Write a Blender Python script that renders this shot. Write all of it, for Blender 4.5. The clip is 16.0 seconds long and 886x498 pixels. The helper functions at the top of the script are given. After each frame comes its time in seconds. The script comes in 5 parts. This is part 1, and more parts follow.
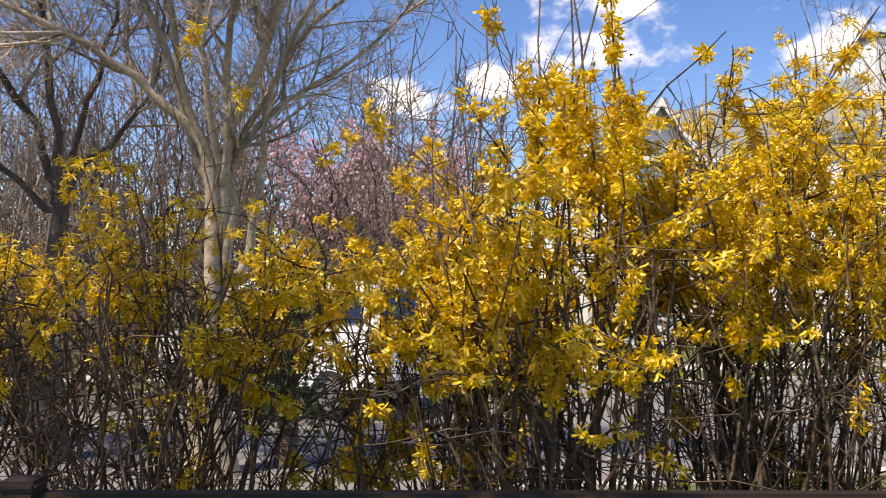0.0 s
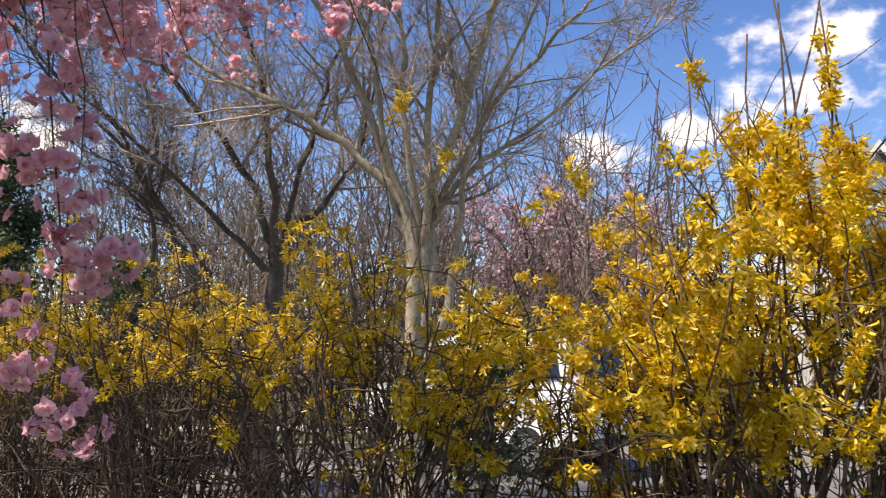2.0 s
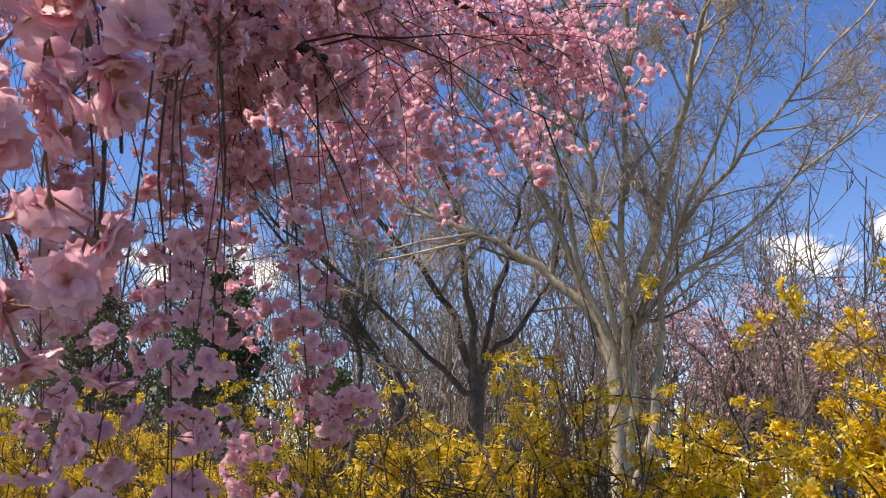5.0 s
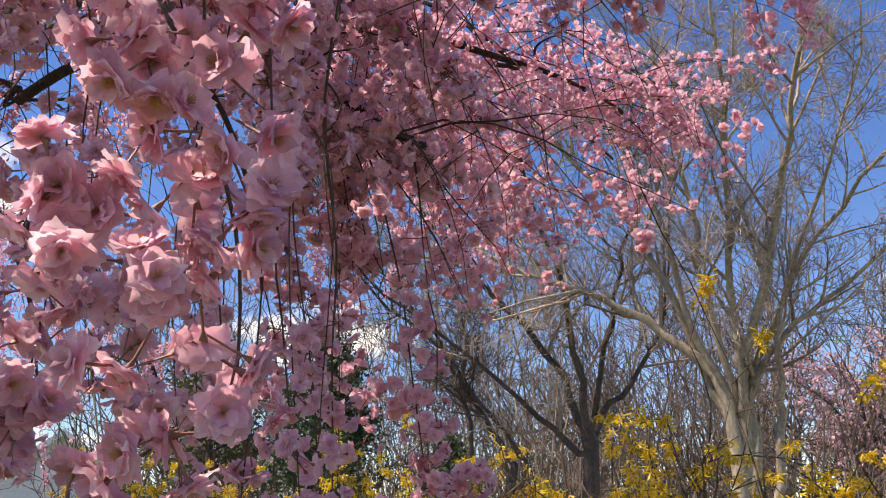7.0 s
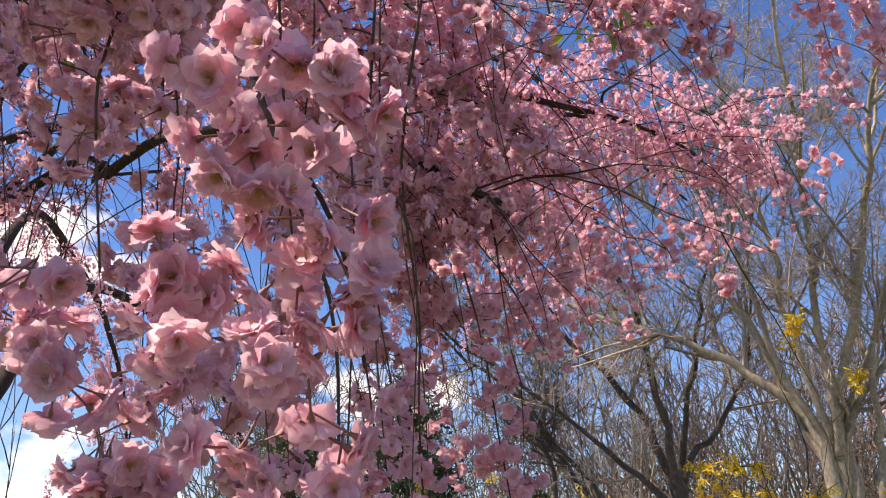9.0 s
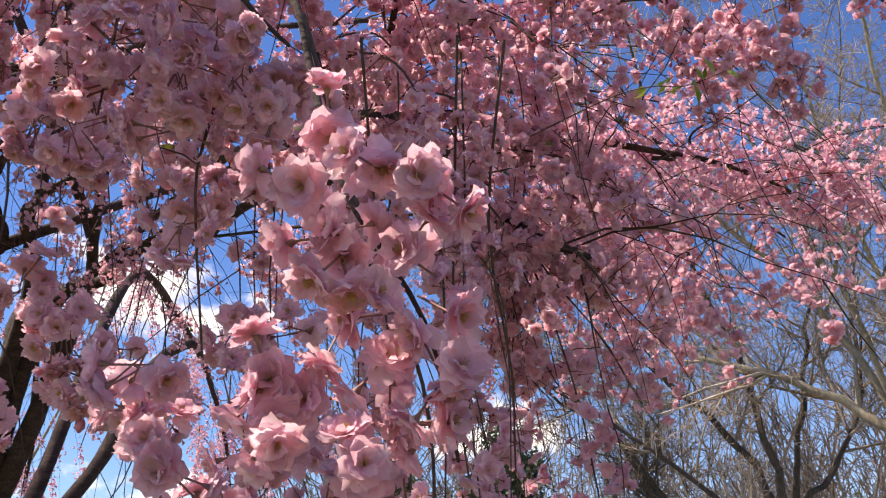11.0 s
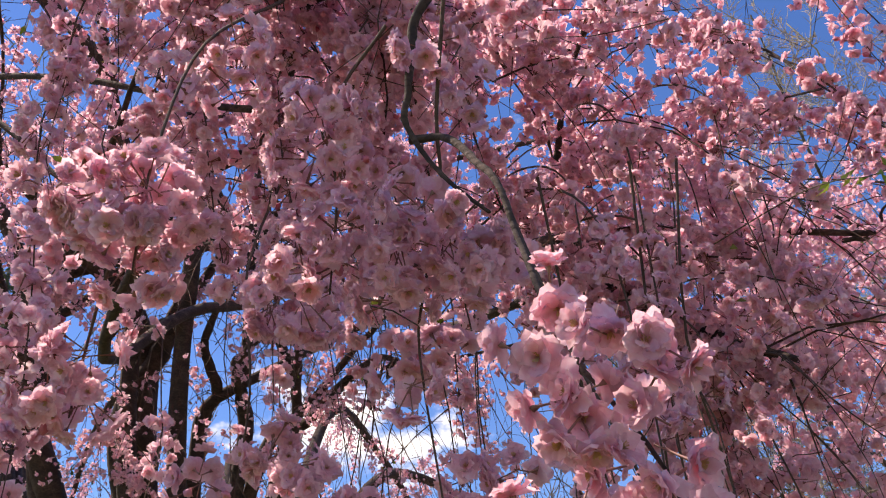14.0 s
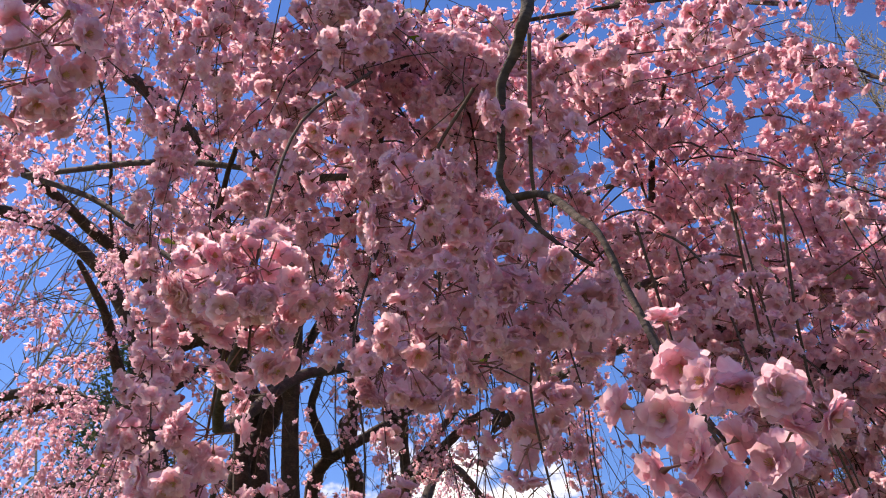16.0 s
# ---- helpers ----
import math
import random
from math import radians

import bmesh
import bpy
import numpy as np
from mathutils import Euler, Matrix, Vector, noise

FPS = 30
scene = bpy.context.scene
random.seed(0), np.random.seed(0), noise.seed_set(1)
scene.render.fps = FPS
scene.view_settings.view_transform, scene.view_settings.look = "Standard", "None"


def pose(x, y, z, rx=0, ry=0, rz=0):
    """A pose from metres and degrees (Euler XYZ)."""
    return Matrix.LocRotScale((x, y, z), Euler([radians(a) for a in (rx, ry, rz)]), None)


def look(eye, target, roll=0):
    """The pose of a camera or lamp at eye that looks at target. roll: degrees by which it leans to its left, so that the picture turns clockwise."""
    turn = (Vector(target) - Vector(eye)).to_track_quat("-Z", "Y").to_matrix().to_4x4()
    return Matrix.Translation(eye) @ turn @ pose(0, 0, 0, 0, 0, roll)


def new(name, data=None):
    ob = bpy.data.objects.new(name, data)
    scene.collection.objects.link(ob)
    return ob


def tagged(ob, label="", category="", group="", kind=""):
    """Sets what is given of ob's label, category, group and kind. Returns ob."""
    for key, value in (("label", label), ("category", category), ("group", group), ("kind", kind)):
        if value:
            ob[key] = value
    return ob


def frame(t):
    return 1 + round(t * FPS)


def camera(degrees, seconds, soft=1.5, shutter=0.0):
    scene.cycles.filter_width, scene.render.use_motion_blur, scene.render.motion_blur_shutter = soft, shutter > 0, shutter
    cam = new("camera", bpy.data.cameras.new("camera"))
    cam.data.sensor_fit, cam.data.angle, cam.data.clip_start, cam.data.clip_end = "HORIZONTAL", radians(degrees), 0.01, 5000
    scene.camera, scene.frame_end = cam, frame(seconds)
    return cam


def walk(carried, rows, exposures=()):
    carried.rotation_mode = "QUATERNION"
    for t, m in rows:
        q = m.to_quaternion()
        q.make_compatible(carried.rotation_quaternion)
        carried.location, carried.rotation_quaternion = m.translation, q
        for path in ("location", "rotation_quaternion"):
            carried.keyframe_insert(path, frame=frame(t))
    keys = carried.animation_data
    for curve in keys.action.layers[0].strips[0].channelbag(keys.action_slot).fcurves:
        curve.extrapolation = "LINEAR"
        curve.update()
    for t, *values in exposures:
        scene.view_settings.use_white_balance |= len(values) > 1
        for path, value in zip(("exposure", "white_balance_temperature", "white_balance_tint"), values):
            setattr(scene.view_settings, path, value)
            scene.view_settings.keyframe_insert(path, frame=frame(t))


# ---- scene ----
# The camera: seconds, place, and the turn to the left, up and about the view, in degrees.
LENS = 54.3
cam = camera(LENS, 16.0, soft=1.05, shutter=0.25)
ROWS = [
    (0.0, 0.000, 0.000, 1.600, 0.00, 2.94, 0.05),
    (0.5, -0.010, 0.010, 1.599, 2.48, 3.37, 0.15),
    (1.0, -0.022, 0.011, 1.601, 5.96, 4.29, 0.30),
    (1.5, -0.028, 0.011, 1.604, 9.54, 5.43, 0.36),
    (2.0, -0.024, -0.014, 1.606, 12.86, 6.50, 0.61),
    (2.5, -0.027, -0.016, 1.614, 16.06, 7.54, 0.80),
    (3.0, -0.040, -0.019, 1.620, 19.07, 8.74, 0.76),
    (3.5, -0.049, -0.018, 1.630, 21.42, 9.95, 0.41),
    (4.0, -0.062, -0.025, 1.639, 22.85, 11.17, 0.38),
    (4.2, -0.060, -0.037, 1.636, 23.33, 11.75, 0.20),
    (6.3, -0.005, -0.144, 1.635, 30.37, 17.49, -0.54),
    (6.5, -0.011, -0.137, 1.645, 30.98, 17.75, -1.06),
    (7.0, -0.020, -0.132, 1.653, 32.73, 18.20, -1.28),
    (7.5, -0.020, -0.138, 1.653, 33.93, 18.97, -1.34),
    (8.0, -0.019, -0.142, 1.656, 34.77, 19.80, -1.64),
    (8.5, -0.022, -0.146, 1.657, 36.19, 20.66, -1.94),
    (9.0, -0.022, -0.149, 1.662, 37.68, 21.59, -2.29),
    (9.2, -0.021, -0.147, 1.666, 38.21, 21.92, -2.29),
    (11.3, -0.005, -0.161, 1.686, 45.49, 25.38, -2.11),
    (11.5, -0.001, -0.163, 1.687, 46.54, 25.94, -2.20),
    (12.0, 0.003, -0.179, 1.687, 49.02, 27.48, -2.32),
    (12.5, 0.009, -0.192, 1.686, 50.82, 28.65, -2.50),
    (13.0, 0.006, -0.210, 1.687, 52.46, 29.55, -2.57),
    (13.5, 0.010, -0.214, 1.687, 54.81, 30.90, -2.83),
    (14.0, 0.019, -0.221, 1.689, 56.70, 32.47, -2.94),
    (14.5, 0.025, -0.229, 1.690, 58.38, 33.76, -2.98),
    (15.0, 0.027, -0.239, 1.688, 60.38, 34.64, -2.86),
    (15.5, 0.020, -0.237, 1.694, 62.24, 35.43, -2.86),
    (16.0, 0.019, -0.232, 1.698, 63.92, 36.10, -3.14),
]
walk(cam, [(t, pose(x, y, z, 90 + up, 0, left) @ pose(0, 0, 0, 0, 0, lean)) for t, x, y, z, left, up, lean in ROWS],
     exposures=[(0.0, 0.62, 7850, 16), (4.0, 0.57, 7400, 16), (9.0, 0.64, 7750, 17), (16.0, 0.72, 7650, 17)])

# ---- light ----
SUN_LEFT, SUN_UP = 132.0, 57.0   # degrees to the left of +y, and above the horizon
sun_way = Vector((-math.sin(radians(SUN_LEFT)) * math.cos(radians(SUN_UP)),
                  math.cos(radians(SUN_LEFT)) * math.cos(radians(SUN_UP)), math.sin(radians(SUN_UP))))
sun = new("sun", bpy.data.lights.new("sun", "SUN"))
sun.data.energy, sun.data.angle, sun.data.color = 4.6, radians(0.53), (1.0, 0.95, 0.86)
sun.matrix_world = look(sun_way * 30, (0, 0, 0))


def make_world():
    w = bpy.data.worlds.new("sky")
    scene.world = w
    w.use_nodes = True
    nt = w.node_tree
    n, l = nt.nodes, nt.links
    n.clear()
    out, bg = n.new("ShaderNodeOutputWorld"), n.new("ShaderNodeBackground")
    sky = n.new("ShaderNodeTexSky")
    sky.sky_type, sky.sun_disc = "NISHITA", False
    sky.sun_elevation = radians(SUN_UP)
    sky.sun_rotation = radians(-SUN_LEFT)
    sky.altitude, sky.air_density, sky.dust_density, sky.ozone_density = 60, 1.0, 0.05, 4.5
    co = n.new("ShaderNodeTexCoord")
    # Fair-weather clouds: soft banks at a few bearings, broken up by two scales of noise.
    banks = [((0.172, 0.93, 0.325), 0.050), ((0.185, 0.946, 0.268), 0.060), ((0.056, 0.968, 0.24), 0.035),
             ((-0.046, 0.972, 0.228), 0.040), ((-0.652, 0.723, 0.215), 0.075), ((-0.845, 0.40, 0.36), 0.085),
             ((-0.89, 0.44, 0.10), 0.12), ((-0.80, 0.47, 0.335), 0.06), ((0.43, 0.868, 0.25), 0.07),
             ((-0.60, 0.77, 0.21), 0.05), ((0.3, 0.93, 0.14), 0.08), ((0.7, -0.6, 0.4), 0.3),
             ((0.9, 0.2, 0.35), 0.2), ((-0.5, -0.75, 0.3), 0.25)]
    total = None
    for way, wide in banks:
        sub = n.new("ShaderNodeVectorMath")
        sub.operation = "SUBTRACT"
        l.new(co.outputs["Generated"], sub.inputs[0])
        sub.inputs[1].default_value = Vector(way).normalized()
        sc = n.new("ShaderNodeVectorMath")
        sc.operation = "MULTIPLY"
        l.new(sub.outputs[0], sc.inputs[0])
        sc.inputs[1].default_value = (1, 1, 1.9)
        ln = n.new("ShaderNodeVectorMath")
        ln.operation = "LENGTH"
        l.new(sc.outputs[0], ln.inputs[0])
        mr = n.new("ShaderNodeMapRange")
        mr.inputs["From Min"].default_value, mr.inputs["From Max"].default_value = 0, wide * 2.2
        mr.inputs["To Min"].default_value, mr.inputs["To Max"].default_value = 1, 0
        l.new(ln.outputs["Value"], mr.inputs["Value"])
        if total is None:
            total = mr.outputs[0]
        else:
            mx = n.new("ShaderNodeMath")
            mx.operation = "MAXIMUM"
            l.new(total, mx.inputs[0])
            l.new(mr.outputs[0], mx.inputs[1])
            total = mx.outputs[0]
    st = n.new("ShaderNodeVectorMath")
    st.operation = "MULTIPLY"
    st.inputs[1].default_value = (1, 1, 1.6)
    l.new(co.outputs["Generated"], st.inputs[0])
    noi = n.new("ShaderNodeTexNoise")
    noi.inputs["Scale"].default_value, noi.inputs["Detail"].default_value, noi.inputs["Roughness"].default_value = 16, 8, 0.58
    l.new(st.outputs[0], noi.inputs["Vector"])
    add = n.new("ShaderNodeMath")
    add.operation = "MULTIPLY_ADD"
    l.new(noi.outputs["Fac"], add.inputs[0])
    add.inputs[1].default_value = 2.2
    l.new(total, add.inputs[2])
    mk = n.new("ShaderNodeMapRange")
    mk.interpolation_type = "SMOOTHSTEP"
    mk.inputs["From Min"].default_value, mk.inputs["From Max"].default_value = 1.5, 2.1
    l.new(add.outputs[0], mk.inputs["Value"])
    mix = n.new("ShaderNodeMixRGB")
    l.new(mk.outputs[0], mix.inputs["Fac"])
    vivid = n.new("ShaderNodeHueSaturation")
    vivid.inputs["Hue"].default_value, vivid.inputs["Saturation"].default_value, vivid.inputs["Value"].default_value = 0.512, 1.22, 1.12
    l.new(sky.outputs[0], vivid.inputs["Color"])
    l.new(vivid.outputs[0], mix.inputs["Color1"])
    mix.inputs["Color2"].default_value = (8.6, 8.7, 9.0, 1)
    l.new(mix.outputs[0], bg.inputs["Color"])
    bg.inputs["Strength"].default_value = 0.115
    l.new(bg.outputs[0], out.inputs["Surface"])


make_world()


# ---- materials ----
def surface(name, colors, rough=0.7, scale=6.0, fine=60.0, bump=0.3, metal=0.0, per_island=0.0, per_object=0.0,
            thin=0.0, thin_color=None, coat=0.0, stretch=(1, 1, 1), depth=0.01, heart=None):
    """Two scales of noise between the colours, fine relief, and, where thin is set, light that passes through."""
    m = bpy.data.materials.new(name)
    m.use_nodes = True
    n, l = m.node_tree.nodes, m.node_tree.links
    n.clear()
    out, b = n.new("ShaderNodeOutputMaterial"), n.new("ShaderNodeBsdfPrincipled")
    co, mp = n.new("ShaderNodeTexCoord"), n.new("ShaderNodeMapping")
    mp.inputs["Scale"].default_value = stretch
    l.new(co.outputs["Object"], mp.inputs["Vector"])
    big, small = n.new("ShaderNodeTexNoise"), n.new("ShaderNodeTexNoise")
    for t, s, d in ((big, scale, 4), (small, fine, 5)):
        t.inputs["Scale"].default_value, t.inputs["Detail"].default_value = s, d
        l.new(mp.outputs[0], t.inputs["Vector"])
    av = n.new("ShaderNodeMath")
    av.operation = "MULTIPLY_ADD"
    l.new(small.outputs["Fac"], av.inputs[0])
    av.inputs[1].default_value = 0.5
    half = n.new("ShaderNodeMath")
    half.operation = "MULTIPLY"
    l.new(big.outputs["Fac"], half.inputs[0])
    half.inputs[1].default_value = 0.5
    l.new(half.outputs[0], av.inputs[2])
    ramp = n.new("ShaderNodeValToRGB")
    e = ramp.color_ramp.elements
    while len(e) < len(colors):
        e.new(0.5)
    for i, c in enumerate(colors):
        e[i].position = 0.32 + 0.36 * i / max(1, len(colors) - 1)
        e[i].color = (*c, 1)
    l.new(av.outputs[0], ramp.inputs["Fac"])
    col = ramp.outputs["Color"]
    if heart:   # a deeper colour towards the heart of a blossom
        at, mh = n.new("ShaderNodeAttribute"), n.new("ShaderNodeMixRGB")
        at.attribute_name = "tone"
        curve = n.new("ShaderNodeMapRange")
        curve.interpolation_type = "SMOOTHSTEP"
        curve.inputs["From Min"].default_value, curve.inputs["From Max"].default_value = 0.02, 0.36
        l.new(at.outputs["Fac"], curve.inputs["Value"])
        l.new(curve.outputs[0], mh.inputs["Fac"])
        mh.inputs["Color1"].default_value = (*heart, 1)
        l.new(col, mh.inputs["Color2"])
        col = mh.outputs[0]
    for amount, kind in ((per_island, "island"), (per_object, "object")):
        if amount:
            src = n.new("ShaderNodeNewGeometry") if kind == "island" else n.new("ShaderNodeObjectInfo")
            hs = n.new("ShaderNodeHueSaturation")
            mr = n.new("ShaderNodeMapRange")
            mr.inputs["To Min"].default_value, mr.inputs["To Max"].default_value = 1 - amount, 1 + amount
            l.new(src.outputs["Random Per Island" if kind == "island" else "Random"], mr.inputs["Value"])
            l.new(mr.outputs[0], hs.inputs["Value"])
            ms = n.new("ShaderNodeMapRange")
            ms.inputs["To Min"].default_value, ms.inputs["To Max"].default_value = 1 + amount * 0.7, 1 - amount * 0.7
            l.new(src.outputs["Random Per Island" if kind == "island" else "Random"], ms.inputs["Value"])
            l.new(ms.outputs[0], hs.inputs["Saturation"])
            l.new(col, hs.inputs["Color"])
            col = hs.outputs[0]
    l.new(col, b.inputs["Base Color"])
    b.inputs["Roughness"].default_value, b.inputs["Metallic"].default_value = rough, metal
    b.inputs["Coat Weight"].default_value = coat
    if bump:
        bp = n.new("ShaderNodeBump")
        bp.inputs["Strength"].default_value, bp.inputs["Distance"].default_value = bump, depth
        l.new(av.outputs[0], bp.inputs["Height"])
        l.new(bp.outputs[0], b.inputs["Normal"])
    if thin:
        tr, mx = n.new("ShaderNodeBsdfTranslucent"), n.new("ShaderNodeMixShader")
        if thin_color:
            tr.inputs["Color"].default_value = (*thin_color, 1)
        else:
            l.new(col, tr.inputs["Color"])
        mx.inputs[0].default_value = thin
        l.new(b.outputs[0], mx.inputs[1])
        l.new(tr.outputs[0], mx.inputs[2])
        l.new(mx.outputs[0], out.inputs["Surface"])
    else:
        l.new(b.outputs[0], out.inputs["Surface"])
    return m


def glass(name, tint, rough=0.05):
    m = bpy.data.materials.new(name)
    m.use_nodes = True
    b = m.node_tree.nodes["Principled BSDF"]
    b.inputs["Base Color"].default_value = (*tint, 1)
    b.inputs["Roughness"].default_value = rough
    b.inputs["IOR"].default_value = 1.5
    b.inputs["Coat Weight"].default_value = 0.6
    return m


PETAL = surface("cherry_petal", [(0.83, 0.445, 0.555), (0.90, 0.585, 0.67), (0.95, 0.735, 0.79)], 0.55, 25, 300, 0.15, per_island=0.12, thin=0.58, heart=(0.86, 0.45, 0.51), depth=0.001)
BUD = surface("cherry_bud", [(0.58, 0.11, 0.19), (0.74, 0.27, 0.35)], 0.5, 60, 300, 0.1, per_island=0.2, thin=0.2)
STAMEN = surface("cherry_stamen", [(0.52, 0.30, 0.14), (0.72, 0.47, 0.25)], 0.7, 200, 900, 0)
CALYX = surface("cherry_calyx", [(0.20, 0.05, 0.06), (0.26, 0.12, 0.07)], 0.6, 80, 400, 0.1, per_island=0.2)
CHERRY_BARK = surface("cherry_bark", [(0.022, 0.013, 0.011), (0.052, 0.031, 0.026), (0.11, 0.072, 0.060)], 0.97, 14, 90, 0.9, stretch=(1, 1, 2.5), depth=0.006)
TWIG_BARK = surface("cherry_twig_bark", [(0.045, 0.024, 0.019), (0.115, 0.064, 0.050)], 0.95, 30, 200, 0.3, per_island=0.25)
LEAF = surface("young_leaf", [(0.16, 0.22, 0.02), (0.30, 0.36, 0.05)], 0.5, 40, 300, 0.2, per_island=0.25, thin=0.35)
GOLD = surface("forsythia_petal", [(0.66, 0.43, 0.010), (0.80, 0.57, 0.018), (0.90, 0.70, 0.06)], 0.5, 12, 200, 0.12, per_island=0.24, thin=0.34, depth=0.001)
FSTEM = surface("forsythia_bark", [(0.035, 0.023, 0.015), (0.085, 0.056, 0.035), (0.22, 0.155, 0.10)], 0.8, 20, 160, 0.5, per_island=0.3, depth=0.003)
MAPLE_BARK = surface("maple_bark", [(0.15, 0.115, 0.08), (0.35, 0.29, 0.205), (0.55, 0.47, 0.34)], 0.85, 3, 40, 0.7, stretch=(1, 1, 0.5), depth=0.01)
MAPLE_TWIG = surface("maple_twig_bark", [(0.16, 0.12, 0.09), (0.36, 0.285, 0.22), (0.55, 0.46, 0.36)], 0.85, 3, 40, 0.3, per_island=0.3)
DARK_BARK = surface("dark_tree_bark", [(0.035, 0.027, 0.024), (0.085, 0.068, 0.056), (0.15, 0.12, 0.10)], 0.85, 3, 40, 0.7, stretch=(1, 1, 0.5), depth=0.01)
BRUSH = surface("thicket_twigs", [(0.085, 0.06, 0.046), (0.18, 0.14, 0.11)], 0.85, 2, 30, 0, per_island=0.35)
NEEDLE = surface("evergreen_leaf", [(0.022, 0.04, 0.016), (0.05, 0.085, 0.03), (0.09, 0.12, 0.045)], 0.5, 3, 60, 0.1, per_island=0.3, thin=0.15)
OLIVE = surface("olive_leaf", [(0.05, 0.06, 0.022), (0.10, 0.11, 0.045), (0.17, 0.16, 0.07)], 0.6, 3, 60, 0.1, per_island=0.3, thin=0.2)
FAR_PINK = surface("far_cherry_petal", [(0.66, 0.42, 0.48), (0.82, 0.62, 0.65)], 0.6, 2, 40, 0, per_island=0.2, thin=0.35)
LAWN = surface("lawn", [(0.05, 0.075, 0.018), (0.085, 0.115, 0.03), (0.14, 0.13, 0.06)], 0.9, 0.8, 45, 0.9, depth=0.03)
SOIL = surface("leaf_litter", [(0.035, 0.024, 0.016), (0.075, 0.052, 0.035), (0.14, 0.10, 0.065)], 0.95, 3, 50, 1.0, depth=0.02)
ASPHALT = surface("asphalt", [(0.13, 0.125, 0.12), (0.18, 0.175, 0.168), (0.23, 0.222, 0.21)], 0.9, 0.6, 160, 0.5, depth=0.006)
CONCRETE = surface("concrete", [(0.36, 0.34, 0.31), (0.46, 0.44, 0.40), (0.54, 0.52, 0.47)], 0.9, 1.5, 70, 0.4, depth=0.004)
SIDING = surface("white_siding", [(0.72, 0.71, 0.68), (0.80, 0.79, 0.77)], 0.6, 0.8, 12, 0.15)
TRIM = surface("white_trim", [(0.78, 0.78, 0.76), (0.84, 0.84, 0.82)], 0.5, 1.2, 30, 0.1)
SHINGLE = surface("grey_green_shingle", [(0.12, 0.13, 0.115), (0.19, 0.20, 0.18), (0.25, 0.26, 0.235)], 0.9, 1.2, 18, 0.8, stretch=(1, 1, 3), depth=0.02)
PANE = glass("window_glass", (0.02, 0.025, 0.03))
CAR_PAINT = surface("white_car_paint", [(0.74, 0.75, 0.76), (0.79, 0.80, 0.81)], 0.25, 1.5, 60, 0, coat=0.8)
CAR_GLASS = glass("tinted_car_glass", (0.012, 0.015, 0.022))
RED_LENS = glass("tail_light_lens", (0.55, 0.015, 0.012), 0.12)
RUBBER = surface("tyre_rubber", [(0.015, 0.015, 0.015), (0.03, 0.03, 0.03)], 0.85, 10, 80, 0.2)
ALLOY = surface("alloy", [(0.45, 0.45, 0.46), (0.58, 0.58, 0.60)], 0.3, 6, 60, 0, metal=1.0)
PLASTIC = surface("grey_plastic", [(0.025, 0.025, 0.027), (0.045, 0.045, 0.047)], 0.6, 10, 200, 0.1)
FENCE_PAINT = surface("black_fence_paint", [(0.010, 0.0055, 0.005), (0.020, 0.012, 0.0105)], 0.6, 5, 120, 0.15)


# ---- mesh helpers ----
class Heap:
    """Collects points and faces, with a material slot for each face, for one mesh."""

    def __init__(self):
        self.v, self.f, self.m, self.n, self.waiting, self.tone = [], {3: [], 4: []}, {3: [], 4: []}, 0, {}, []

    def add(self, v, faces, slot=0, tone=None):
        v = np.asarray(v, np.float32).reshape(-1, 3)
        faces = np.asarray(faces, np.int32)
        if len(faces):
            self.f[faces.shape[1]].append(faces + self.n)
            self.m[faces.shape[1]].append(np.full(len(faces), slot, np.int32))
        self.v.append(v)
        self.tone.append(np.ones(len(v), np.float32) if tone is None else np.asarray(tone, np.float32))
        self.n += len(v)

    def more(self, faces, slot=0):
        """Faces on points that are already there."""
        faces = np.asarray(faces, np.int32)
        self.f[faces.shape[1]].append(faces)
        self.m[faces.shape[1]].append(np.full(len(faces), slot, np.int32))

    def mesh(self, name, mats, smooth=True):
        rings(self)
        me = bpy.data.meshes.new(name)
        v = np.concatenate(self.v) if self.v else np.zeros((0, 3), np.float32)
        groups = [(k, np.concatenate(self.f[k]), np.concatenate(self.m[k])) for k in (3, 4) if self.f[k]]
        loops = np.concatenate([g[1].ravel() for g in groups])
        sizes = np.concatenate([np.full(len(g[1]), g[0], np.int32) for g in groups])
        slots = np.concatenate([g[2] for g in groups])
        me.vertices.add(len(v))
        me.vertices.foreach_set("co", v.ravel())
        me.loops.add(len(loops))
        me.loops.foreach_set("vertex_index", loops)
        me.polygons.add(len(sizes))
        me.polygons.foreach_set("loop_start", np.concatenate([[0], np.cumsum(sizes)[:-1]]).astype(np.int32))
        me.polygons.foreach_set("material_index", slots)
        me.polygons.foreach_set("use_smooth", np.full(len(sizes), smooth))
        me.update(calc_edges=True)
        tones = np.concatenate(self.tone)
        if tones.min() < 1:
            me.attributes.new("tone", "FLOAT", "POINT").data.foreach_set("value", tones)
        for m in mats:
            me.materials.append(m)
        return me


def unit(a):
    a = np.asarray(a, float)
    return a / (np.linalg.norm(a, axis=-1, keepdims=True) + 1e-12)


def tube(heap, pts, radii, k=4, slot=0):
    """A tapered tube along a line of points, closed at its end. Laid by all at once in rings()."""
    pts, radii = np.asarray(pts, float), np.asarray(radii, float)
    if k > 4:
        pts = np.vstack([pts, pts[-1] + unit(pts[-1] - pts[-2]) * radii[-1] * 0.8])
        radii = np.append(radii, radii[-1] * 0.15)
    heap.waiting.setdefault((len(pts), k, slot), []).append((pts, radii))


